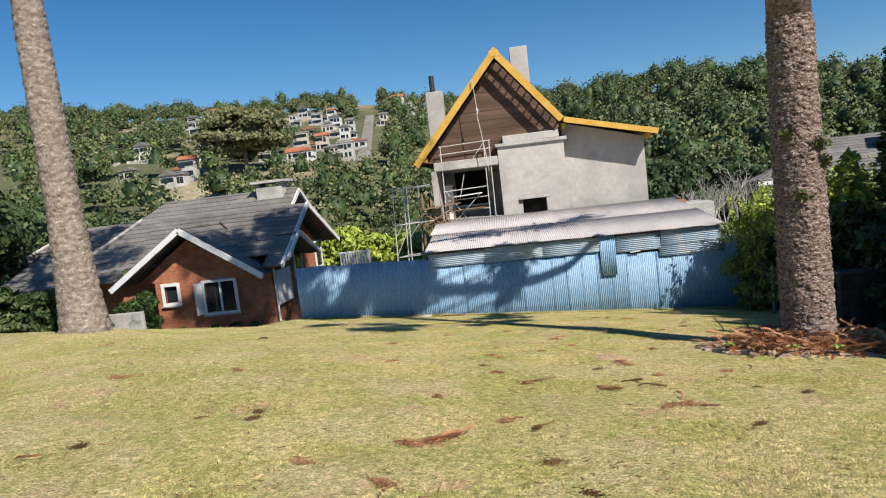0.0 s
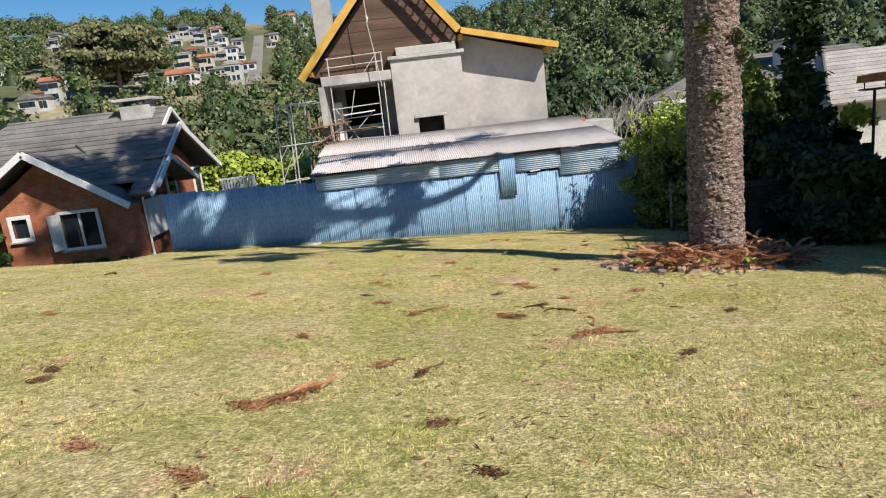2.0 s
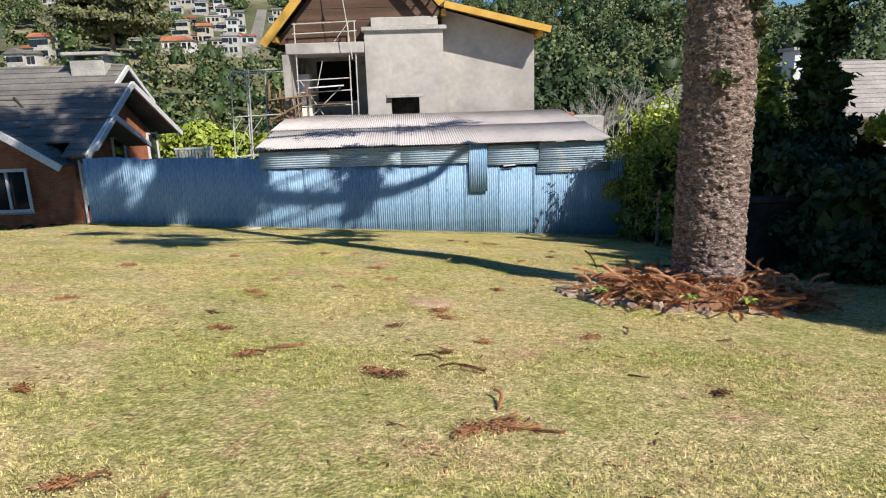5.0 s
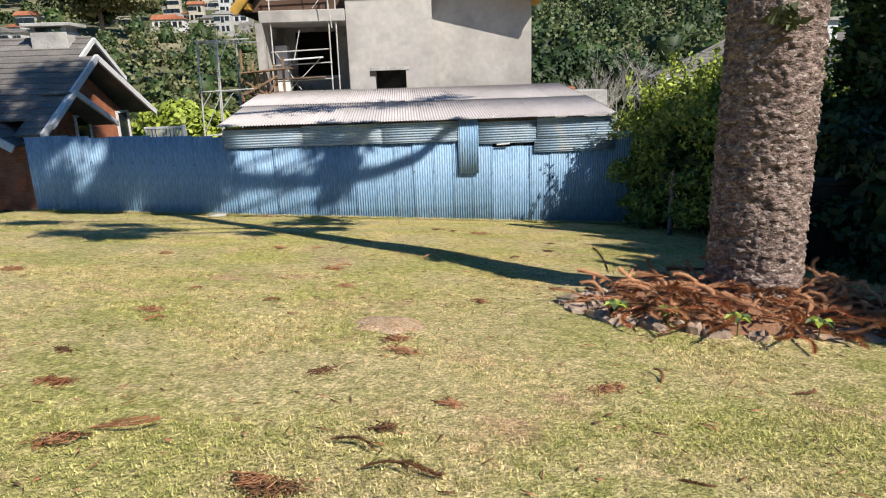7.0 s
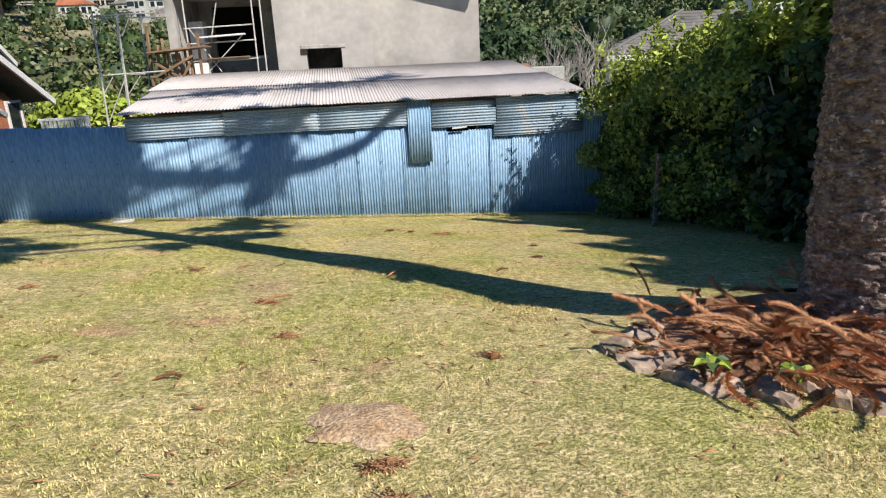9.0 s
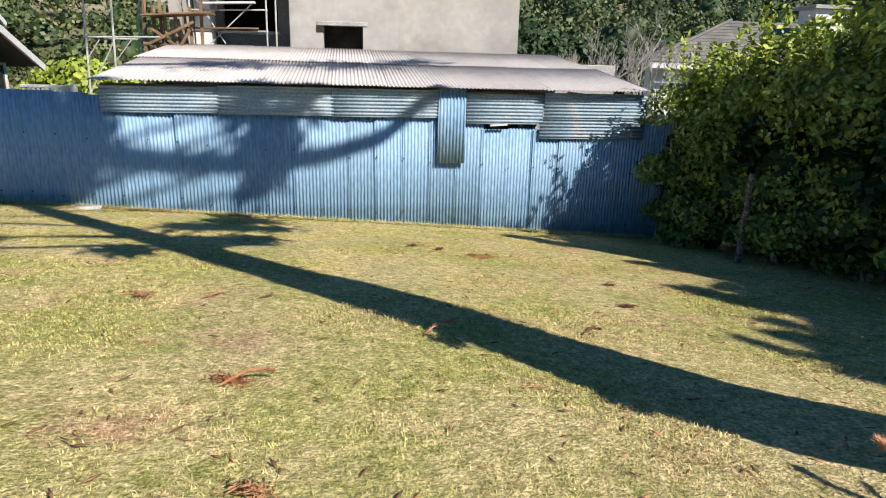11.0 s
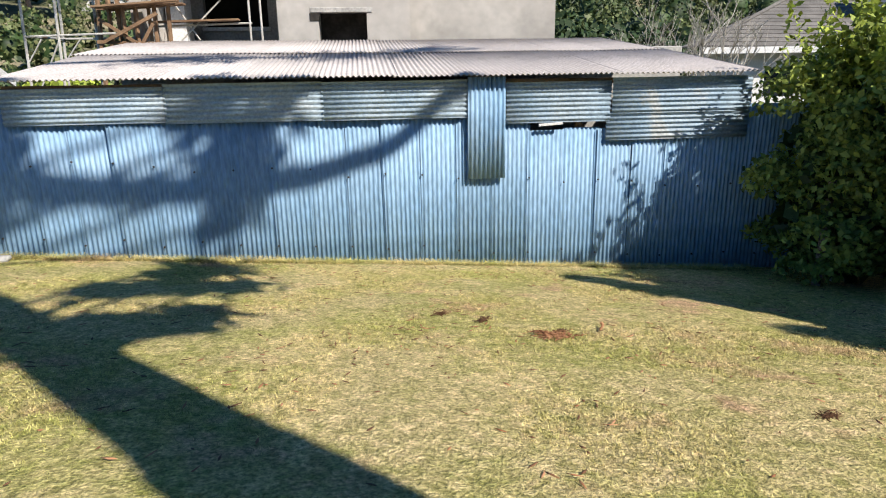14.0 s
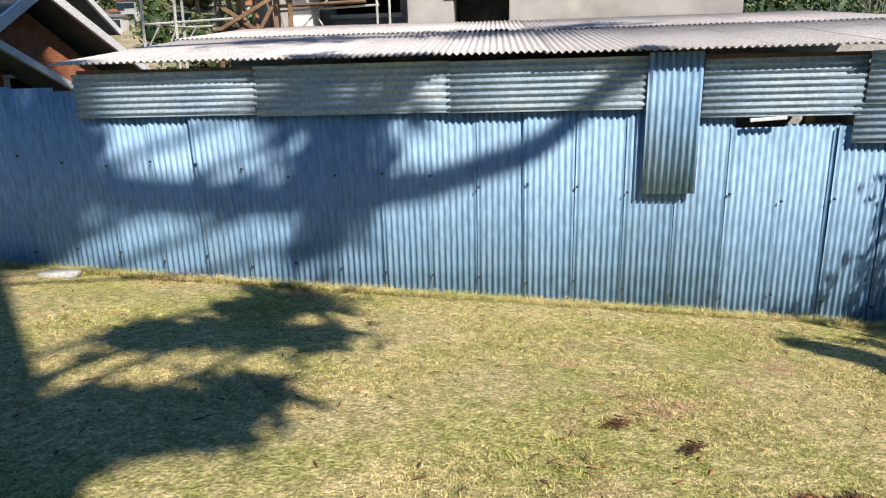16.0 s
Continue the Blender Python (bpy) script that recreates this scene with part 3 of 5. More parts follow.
for ex, ez in ((2.65, 4.22), (6.30, 3.36), (-3.7, 3.42)):
    part("beam_end", beam((ex, 27.9, ez), (ex, 28.9, ez), 0.16, 0.22), M_FASCIA, site, "ochre purlin end")
# chimneys
for x0, x1, y0, zt in ((-3.92, -3.04, 33.0, 7.22), (0.70, 1.62, 33.0, 8.95)):
    part("chimney", boxed(x0, x1, y0, y0 + 0.9, 2.5, zt, 0.02), M_CEMENT, site)
part("flue_pipe", tube([(-3.55, 33.4, 7.2), (-3.55, 33.4, 8.1)], 0.14, 12), M_IRON, site, "dark metal flue pipe")
# rope down the gable
rope = thing("rope", (-1.05, 27.6, 3.2), "pale hoisting rope hanging from the rafters", "rope")
part("strand", tube([(-1.15, 27.6, 6.7), (-1.08, 27.6, 5.4), (-1.1, 27.6, 5.1), (-0.95, 27.6, 3.9), (-0.82, 27.6, 2.6)], 0.018, 5), M_POLE, rope)
part("knot", tube([(-1.09, 27.6, 5.45), (-1.07, 27.6, 5.30), (-1.10, 27.6, 5.15)], [0.03, 0.055, 0.03], 6), M_POLE, rope)

# ---- scaffolding ----
scaf = thing("scaffold", (-4.2, 27, -4.2), "tubular steel scaffold tower with timber planks", "scaffold")
for px, py, zt in ((-5.2, 27.0, 2.35), (-4.55, 27.0, 2.35), (-4.15, 27.9, 2.35), (-4.85, 27.9, 2.3)):
    part("standard", tube([(px - 0.25, py, -4.4), (px, py, zt)], 0.028, 6), M_POLE, scaf)
for zt in (2.25, 0.65, -0.8):
    part("ledger", tube([(-5.25, 27.0, zt), (-3.5, 27.0, zt + 0.05)], 0.022, 6), M_POLE, scaf)
    part("ledger", tube([(-5.2, 27.0, zt), (-4.85, 27.9, zt)], 0.022, 6), M_POLE, scaf)
    part("ledger", tube([(-4.9, 27.9, zt), (-3.4, 27.9, zt)], 0.022, 6), M_POLE, scaf)
for a, c in (((-5.2, 27, 1.7), (-4.9, 27, 2.25)), ((-4.5, 27, 1.7), (-4.2, 27, 2.25)), ((-4.9, 27, 2.25), (-4.55, 27, 1.7)), ((-5.3, 27, 0.1), (-4.95, 27, 0.6)), ((-4.6, 27, 0.1), (-4.2, 27, 0.6)), ((-5.35, 27, -0.8), (-4.6, 27, 0.6))):
    part("brace", tube([a, c], 0.016, 5), M_POLE, scaf)
for i in range(6):
    y = 27.1 + i * 0.16
    part("plank", beam((-3.95 + rnd.uniform(-0.2, 0.2), y, 1.22 + rnd.uniform(-0.02, 0.03)), (-2.4 + rnd.uniform(-0.3, 0.2), y + 0.02, 1.34), 0.14, 0.04), M_WOOD, scaf)
for px in (-4.0, -3.75, -3.6, -3.45, -3.2, -3.05, -2.85, -2.6):
    part("prop", beam((px + rnd.uniform(-0.15, 0.15), 27.3, -4.3), (px, 27.4 + rnd.uniform(0, 0.5), 1.6 + rnd.uniform(-0.4, 0.5)), 0.07, 0.07), M_WOOD, scaf)
for a, c in (((-3.9, 27.2, 0.5), (-2.7, 27.2, 1.1)), ((-3.9, 27.3, 1.0), (-2.9, 27.3, 0.3)), ((-4.0, 27.3, 0.55), (-2.6, 27.4, 0.5)), ((-3.6, 27.2, -0.3), (-2.8, 27.2, 0.9))):
    part("brace", beam(a, c, 0.05, 0.07), M_WOOD, scaf)
rail = thing("site_railing", (-2.2, 28.2, 2.86), "thin steel scaffold frame standing in the open bay", "railing")
for px in (-3.0, -1.0, -0.75):
    part("upright", tube([(px, 28.15, 0.5), (px + 0.03, 28.15, 4.0)], 0.025, 6), M_POLE, rail)
for zt in (3.95, 3.6, 1.9, 1.45, 0.9):
    part("bar", tube([(-3.05, 28.15, zt), (-0.95 + (0.3 if zt > 3 else 0), 28.15, zt + 0.06)], 0.022, 6), M_POLE, rail)
for a, c in (((-2.5, 28.1, 0.6), (-1.3, 28.1, 1.7)), ((-2.9, 28.1, 1.9), (-2.1, 28.1, 0.6)), ((-1.5, 28.1, 3.3), (-0.9, 28.1, 4.0)), ((-2.3, 28.1, 1.5), (-2.0, 28.1, 2.6))):
    part("brace", tube([a, c], 0.018, 5), M_POLE, rail)
part("plank", beam((-3.1, 28.0, 0.98), (-1.2, 28.0, 1.02), 0.25, 0.04), M_WOOD, rail)
part("plank", beam((-2.6, 28.0, 1.62), (-1.25, 28.0, 1.68), 0.22, 0.05), M_WHITE, rail)

# ---- brick house ----
home = thing("brick_house", (-15, 31, -3.6), "red brick bungalow with grey tiled roofs and white bargeboards", "house")


def tiled(parent, p0, p1, p2, p3, n, mat=M_TILE, lift=0.035):
    """Courses of tiles up a slope: eave from p0 to p1, ridge from p3 to p2."""
    p0, p1, p2, p3 = (Vector(p) for p in (p0, p1, p2, p3))
    nor = (p1 - p0).cross(p3 - p0).normalized()
    if nor.z < 0:
        nor = -nor
    for i in range(n):
        a, c = i / n, (i + 1.15) / n
        c = min(c, 1.0)
        A, B, C, D = p0.lerp(p3, a), p1.lerp(p2, a), p1.lerp(p2, c), p0.lerp(p3, c)
        bm = bmesh.new()
        top = [A + nor * lift * 1.9, B + nor * lift * 1.9, C + nor * lift * 0.9, D + nor * lift * 0.9]
        bot = [A - nor * 0.03, B - nor * 0.03, C - nor * 0.03, D - nor * 0.03]
        t, u = [bm.verts.new(v) for v in top], [bm.verts.new(v) for v in bot]
        fs = [bm.faces.new(t), bm.faces.new(u[::-1])] + [bm.faces.new((t[j], u[j], u[(j + 1) % 4], t[(j + 1) % 4])) for j in range(4)]
        bmesh.ops.recalc_face_normals(bm, faces=fs)
        part("tile_course", bm, mat, parent)


def roof_part(parent, name="roof"):
    r = new(name)
    r.parent = parent
    r.empty_display_size = 0.1
    return r


def ridge_cap(parent, a, c, mat=M_TILE, r=0.09):
    part("ridge_cap", tube([a, c], r, 8), mat, parent)


GX = -10.95
roof = roof_part(home)
tiled(roof, (-26.0, 27.4, -0.62), (-19.3, 27.4, -0.62), (-19.3, 32.3, 2.15), (-24.0, 32.3, 2.15), 13)
tiled(roof, (-19.3, 28.3, -0.11), (-11.85, 28.3, -0.11), (-11.85, 32.3, 2.15), (-19.3, 32.3, 2.15), 11)
tiled(roof, (-11.85, 27.4, -0.62), (GX, 27.4, -0.62), (GX, 32.3, 2.15), (-11.85, 32.3, 2.15), 13)
tiled(roof, (-26.0, 37.6, -0.62), (GX, 37.6, -0.22), (GX, 32.3, 2.15), (-24.0, 32.3, 2.15), 4)
tiled(roof, (-26.0, 27.4, -0.62), (-26.0, 37.6, -0.62), (-24.0, 32.31, 2.15), (-24.0, 32.3, 2.15), 10)
tiled(roof, (-22.0, 32.6, 1.55), (-12.3, 32.6, 1.55), (-12.3, 35.2, 3.05), (-20.6, 35.2, 3.05), 6)
tiled(roof, (-22.0, 38, 1.3), (-12.3, 38, 1.3), (-12.3, 35.2, 3.05), (-20.6, 35.2, 3.05), 3)
tiled(roof, (-30.0, 29.5, -0.9), (-21.5, 29.5, -0.9), (-21.5, 34, 1.9), (-26.0, 34, 1.9), 11)
ridge_cap(roof, (-20.6, 35.2, 3.1), (-12.3, 35.2, 3.1))
part("hip_cap", tube([(-20.4, 32.3, 2.27), (-22.6, 28.0, -0.16)], 0.09, 8), M_CONC, roof, "pale hip tiles")
part("hip_cap", tube([(-26.0, 33.9, 2.0), (-30, 29.5, -0.8)], 0.09, 8), M_CONC, roof, "pale hip tiles")
# front wing with its own gable
WX, WZ, WE, WH = -15.5, 1.55, -0.95, 3.75
tiled(roof, (WX - WH, 27.0, WE), (WX - WH, 31.4, WE), (WX, 31.4, WZ), (WX, 27.0, WZ), 9)
tiled(roof, (WX + WH, 27.0, WE), (WX + WH, 31.4, WE), (WX, 31.4, WZ), (WX, 27.0, WZ), 9)
ridge_cap(roof, (WX, 27.0, WZ + 0.06), (WX, 31.3, WZ + 0.06))
part("valley_gutter", tube([(WX + 0.1, 31.2, WZ + 0.12), (WX + WH - 0.1, 27.9, WE + 0.12)], 0.05, 6), M_IRON, roof)


def barge(parent, a, c, depth=0.26, w=0.10):
    part("bargeboard", beam(a, c, w, depth), M_WHITE, parent, "white painted bargeboard")


barge(home, (WX, 26.95, WZ - 0.03), (WX - WH - 0.05, 26.95, WE - 0.05))
barge(home, (WX, 26.95, WZ - 0.03), (WX + WH + 0.05, 26.95, WE - 0.05))
barge(home, (GX + 0.06, 32.3, 2.12), (GX + 0.06, 27.35, -0.66))
barge(home, (GX + 0.06, 32.3, 2.12), (GX + 0.06, 37.65, -0.30))
barge(home, (-12.2, 35.2, 3.02), (-12.2, 32.7, 1.58), 0.2)
barge(home, (-12.2, 35.2, 3.02), (-12.2, 37.9, 1.33), 0.2)
barge(home, (-10.6, 29.5, 0.78), (-10.6, 32.6, -0.55), 0.2)
barge(home, (-10.6, 29.5, 0.78), (-10.6, 27.5, -0.35), 0.2)
tiled(roof, (-11.8, 32.6, -0.55), (-10.6, 32.6, -0.55), (-10.6, 29.5, 0.78), (-11.8, 29.5, 0.78), 5)


wall_with_holes("wall", "x", -17.65, -11.75, -4.5, -0.9, 28.0, 28.25, [(-15.15, -13.65, -2.6, -1.15), (-17.2, -16.55, -1.95, -1.15)], M_BRICK, home)
part("gable_wall", prism([(-18.5, -0.9), (-12.2, -0.9), (WX, 1.2)], "y", 28.0, 28.25), M_BRICK, home)
part("wall", boxed(-17.65, -17.4, 28.25, 31, -4.5, -0.9), M_BRICK, home)
part("wall", boxed(-12.0, -11.75, 28.25, 36.5, -4.5, -0.55), M_BRICK, home)
part("gable_wall", prism([(28.3, -0.55), (36.6, -0.5), (32.3, 1.75)], "x", -12.0, -11.75), M_BRICK, home)
part("wall", boxed(-24.3, -17.65, 29.5, 29.75, -4.5, -0.6), M_BRICK, home)
part("wall", boxed(-24.3, -11.8, 36.5, 36.7, -4.5, -0.6), M_BRICK, home)
# near-black sheet in place of the unlit rooms behind the windows
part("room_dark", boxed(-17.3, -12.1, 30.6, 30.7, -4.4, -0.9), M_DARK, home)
part("chimney", boxed(-14.5, -12.95, 34.4, 35.6, 1.6, 3.35, 0.02), M_CONC, home)
part("chimney_cap", boxed(-14.75, -12.7, 34.2, 35.8, 3.55, 3.70, 0.02), M_CONC, home, "flat concrete chimney cap")
for x in (-14.4, -13.1):
    part("cap_support", boxed(x - 0.1, x + 0.1, 34.5, 35.5, 3.35, 3.55), M_CONC, home)


def window(parent, x0, x1, z0, z1, y, panes=2, shutters=True, frame_w=0.13):
    w = part("window", boxed(x0 + 0.02, x1 - 0.02, y + 0.12, y + 0.16, z0 + 0.02, z1 - 0.02), M_GLASS, parent)
    b = boxed(x0 - frame_w, x1 + frame_w, y - 0.05, y + 0.08, z1, z1 + frame_w, 0.01)
    box(b, x0 - frame_w, x1 + frame_w, y - 0.05, y + 0.08, z0 - frame_w, z0, 0.01)
    box(b, x0 - frame_w, x0, y - 0.05, y + 0.08, z0, z1, 0.01)
    box(b, x1, x1 + frame_w, y - 0.05, y + 0.08, z0, z1, 0.01)
    part("window_frame", b, M_WHITE, w, "white painted frame")
    for i in range(1, panes):
        xm = x0 + (x1 - x0) * i / panes
        part("mullion", boxed(xm - 0.05, xm + 0.05, y + 0.04, y + 0.11, z0, z1, 0.005), M_WHITE, w)
    part("sill", boxed(x0 - 0.2, x1 + 0.2, y - 0.14, y - 0.052, z0 - frame_w - 0.05, z0 - frame_w + 0.02, 0.01), M_CONC, w)
    if shutters:
        for s, xe in ((-1, x0 - frame_w), (1, x1 + frame_w)):
            b = bmesh.new()
            box(b, 0, 0.42, -0.02, 0.02, z0 - 0.05, z1 + 0.05)
            bmesh.ops.rotate(b, verts=b.verts[:], matrix=Matrix.Rotation(radians(-62 if s > 0 else -118), 3, "Z"))
            bmesh.ops.translate(b, verts=b.verts[:], vec=(xe, y - 0.055, 0))
            part("shutter", b, M_WHITE, w, "white shutter swung open")


window(home, -15.15, -13.65, -2.6, -1.15, 28.0)
window(home, -17.2, -16.55, -1.95, -1.15, 28.0, 1, False, 0.16)
# white louvred bay and windows on the side wall
b = boxed(-11.73, -11.55, 28.3, 30.2, -2.6, -0.95, 0.02)
part("side_panel", b, M_WHITE, home, "white boarded side panel")
part("downpipe", tube([(-11.62, 28.15, -0.8), (-11.62, 28.15, -4.2)], 0.05, 8), M_WHITE, home)
for y0 in (31.4, 35.2):
    sw = part("side_window", boxed(-11.74, -11.71, y0, y0 + 1.0, -1.6, -0.2), M_GLASS, home)
    b = boxed(-11.74, -11.66, y0 - 0.12, y0, -1.7, -0.1)
    box(b, -11.74, -11.66, y0 + 1.0, y0 + 1.12, -1.7, -0.1)
    box(b, -11.74, -11.66, y0, y0 + 1.0, -0.2, -0.1)
    box(b, -11.74, -11.66, y0, y0 + 1.0, -1.7, -1.6)
    part("window_frame", b, M_WHITE, sw)
yard_wall = thing("yard_wall", (-19, 24, -3.0), "low grey rendered garden wall beside the brick house", "wall")
part("wall", boxed(-19.6, -16.4, 24.6, 24.8, -4.2, -1.75, 0.02), M_CONC, yard_wall)
white_rail = thing("white_railing", (-8.9, 33, -2.5), "low white painted balustrade behind the blue fence", "railing")
part("top_rail", boxed(-9.7, -8.1, 32.9, 33.0, -0.86, -0.76, 0.01), M_WHITE, white_rail)
part("bottom_rail", boxed(-9.7, -8.1, 32.9, 33.0, -1.65, -1.55, 0.01), M_WHITE, white_rail)
for i in range(11):
    part("baluster", boxed(-9.65 + i * 0.15, -9.56 + i * 0.15, 32.92, 32.98, -1.55, -0.86), M_WHITE, white_rail)
part("post", boxed(-8.1, -7.95, 32.85, 33.05, -5, -0.72, 0.02), M_WHITE, white_rail)


# ---- araucaria trees: scaly trunk, high limbs with tufts ----
U = Vector((0.75, 0.66, 0))


def trunk_mesh(name, cx, cy, z0, z1, radius, lean, res=(190, 400), seed=0):
    na, nz = res
    V = np.zeros((nz + 1, na, 3))
    for j in range(nz + 1):
        z = z0 + (z1 - z0) * j / nz
        R = radius(z)
        for i in range(na):
            a = 2 * math.pi * i / na
            u, w = math.cos(a), math.sin(a)
            q = Vector((u * R * 7, w * R * 7, z * 15 + seed))
            big = noise.noise(Vector((u * 1.2, w * 1.2, z * 0.7 + seed))) * 0.022
            at = Vector((u * R * 11, w * R * 11, z * 19 + seed + noise.noise(q * 0.4) * 1.2))
            near, cells = noise.voronoi(at)
            plate = min(0.16, near[1] - near[0]) * 4.5 - 0.4 + 0.5 * noise.cell(cells[0] * 3.1) + 0.55 * (cells[0].z - at.z)
            tear = noise.noise(Vector((u * R * 16, w * R * 16, z * 34 + seed)))
            ring = 0.008 * math.sin(z * 21 + 2.0 * noise.noise(Vector((u * 2, w * 2, z))))
            r = R + big * 0.6 + 0.026 * plate + 0.012 * tear + ring * 0.8
            V[j, i] = (cx + lean[0] * (z - z0) + u * r, cy + lean[1] * (z - z0) + w * r, z)
    k = (np.arange(nz)[:, None] * na + np.arange(na)[None]).ravel()
    nxt = (np.arange(nz)[:, None] * na + (np.arange(na)[None] + 1) % na).ravel()
    return mesh_of(name, V.reshape(-1, 3), np.stack([k, nxt, nxt + na, k + na], 1))


def limb(tree, pts, r0, r1, tufts, size=0.55, fill=90, mat=M_LEAF_DARK):
    n = len(pts)
    part("limb", tube(pts, [r0 + (r1 - r0) * i / (n - 1) for i in range(n)], 6), M_BARK, tree)
    P = []
    for q in tufts:
        s = q * (n - 1)
        i = min(int(s), n - 2)
        c = Vector(pts[i]).lerp(Vector(pts[i + 1]), s - i)
        P.append(np.array(c) + rng.normal(size=(fill, 3)) * size * np.array([0.5, 0.5, 0.35]))
    if P:
        v, f = leaf_quads(np.concatenate(P), 0.13, 0.2, 3.0)
        put("needle_tuft", mesh_of("needle_tuft", v, f), mat, tree)


def araucaria(at, z0, zjoin, ztop, radius, lean, bark, label, seed, whorls, res=(190, 400)):
    t = thing("araucaria_tree", at, label, "tree")
    low = trunk_mesh("trunk", at[0], at[1], z0, zjoin, radius, lean, res, seed)
    put("trunk", low, bark, t, smooth=True)
    nx, ny = at[0] + lean[0] * (zjoin - z0), at[1] + lean[1] * (zjoin - z0)
    zs = np.linspace(zjoin - 0.1, ztop, 14)
    part("upper_trunk", tube([(nx, ny, z) for z in zs], [radius(z) * 0.97 for z in zs], 20), bark, t, smooth=True)
    r = random.Random(seed)
    for z, L, n in whorls:
        a0 = r.uniform(0, 6.28)
        for i in range(n):
            a = a0 + 6.283 * i / n + r.uniform(-0.2, 0.2)
            d = Vector((math.cos(a), math.sin(a), 0))
            o = Vector((nx, ny, z))
            l = L * r.uniform(0.8, 1.15)
            limb(t, [o, o + d * l * 0.4 + Vector((0, 0, -0.25)), o + d * l * 0.75 + Vector((0, 0, 0.0)), o + d * l + Vector((0, 0, 0.7))], 0.09, 0.04, (0.55, 0.7, 0.85, 1.0), 0.7, 80)
    return t, Vector((nx, ny, 0))


def trunk_radius(z):
    return 0.415 + 0.035 * math.exp(-(z + 1.7) * 3.0) - 0.012 * max(z + 0.5, 0) - 0.004 * max(z - 4, 0)


big_tree, axis = araucaria((4.965, 10.42, -1.75), -1.75, 4.2, 24.0, trunk_radius, (0.006, 0.016), M_BARK,
                           "tall araucaria trunk with flaking grey-brown bark on the lawn", 11,
                           [(19.6, 4.0, 7), (20.8, 4.3, 9), (22.0, 4.3, 9), (23.1, 4.0, 9), (24.0, 3.0, 7)])


def bough(u, h, rise=0.5, r0=0.07, size=0.5, fill=110, tufts=(0.75, 0.9, 1.0)):
    """A limb that ends in needle tufts u metres out to the side and h high."""
    tip = axis + U * u + Vector((0, 0, h))
    root = axis + Vector((0, 0, h - rise))
    limb(big_tree, [root, root.lerp(tip, 0.45) + Vector((0, 0, 0.15)), root.lerp(tip, 0.8) + Vector((0, 0, 0.08)), tip], r0, 0.03, tufts, size, fill)


# the long bare low bough that droops out over the lawn
limb(big_tree, [axis + Vector((0, 0, 12.5)), axis + U * 0.5 + Vector((0, 0, 11.9)), axis + U * 1.14 + Vector((0, 0, 11.44)), axis + U * 2.25 + Vector((0, 0, 10.35)), axis + U * 3.43 + Vector((0, 0, 9.4)), axis + U * 4.14 + Vector((0, 0, 8.95)), axis + U * 5.03 + Vector((0, 0, 8.6)), axis + U * 5.77 + Vector((0, 0, 8.8))], 0.19, 0.11, (0.99,), 0.2, 30)
limb(big_tree, [axis + Vector((0, 0, 15.0)), axis + U * 3.5 + Vector((0, 0, 13.6)), axis + U * 6.0 + Vector((0, 0, 12.0)), axis + U * 8.2 + Vector((0, 0, 11.6))], 0.14, 0.07, (0.35, 0.45, 0.62, 0.72, 0.9, 1.0), 0.75, 90)
for u, h in ((3.25, 10.7), (3.8, 10.1), (3.35, 10.0), (3.6, 9.5), (3.4, 9.05)):
    bough(u, h, -1.1, 0.05, 0.30, 42, (0.92, 1.0))
# boughs whose shade lies on the fence beyond the shed and on the roof
for u, h in ((-2.35, 15.3), (-2.5, 14.0), (-2.0, 13.1), (-1.35, 12.7), (-0.6, 13.8), (-1.0, 13.3), (-0.2, 13.2), (0.35, 13.0), (0.0, 12.5), (-0.1, 11.6), (0.5, 11.4), (0.9, 12.3), (0.95, 11.6), (0.45, 12.2), (-1.2, 15.0), (-0.5, 14.6), (0.2, 13.8)):
    bough(u, h, 0.6, 0.06, 0.40, 175, (0.75, 0.9, 1.0))
# lower tufts whose shade lies on the grass
for u, h in ((1.2, 7.7), (1.75, 7.5), (2.1, 7.9), (2.6, 8.4), (2.9, 8.0), (2.3, 7.1)):
    bough(u, h, 0.9, 0.04, 0.38, 70, (0.85, 1.0))
for u, h in ((0.7, 6.3), (1.0, 6.1), (1.35, 6.3), (0.5, 6.6), (0.3, 6.2)):
    bough(u, h, 0.5, 0.045, 0.26, 80, (0.8, 1.0))
bough(-0.8, 6.2, 0.4, 0.045, 0.24, 60, (0.8, 1.0))
for u, h in ((-3.6, 8.0), (-2.4, 9.0), (-2.3, 7.8), (-3.2, 7.1), (-3.7, 10.4)):
    bough(u, h, 0.9, 0.07, 0.42, 110, (0.8, 0.92, 1.0))
# small epiphytes on the trunk
for a, z in ((-2.3, 2.25), (-0.6, 1.75), (-0.9, 2.05), (-1.9, 1.2)):
    c = np.array([4.965 + 0.42 * math.cos(a), 10.42 + 0.42 * math.sin(a), z])
    v, f = leaf_quads(c + rng.normal(size=(70, 3)) * 0.05, 0.06, 0, 2.0)
    put("moss_tuft", mesh_of("moss_tuft", v, f), M_LEAF_OLIVE, big_tree, "olive moss clump")

left_tree, left_axis = araucaria((-11.35, 14.1, -1.0), -1.0, 8.2, 20.0, lambda z: 0.44 + 0.22 * math.exp(-(z + 0.8) * 0.8) - 0.010 * (z + 0.8), (-0.012, 0.0), M_BARK_PALE,
                                 "tall araucaria trunk with pale lichened bark at the lawn edge", 23,
                                 [(17.5, 4.6, 7), (19.0, 4.8, 7), (20.0, 3.6, 7)], (110, 260))

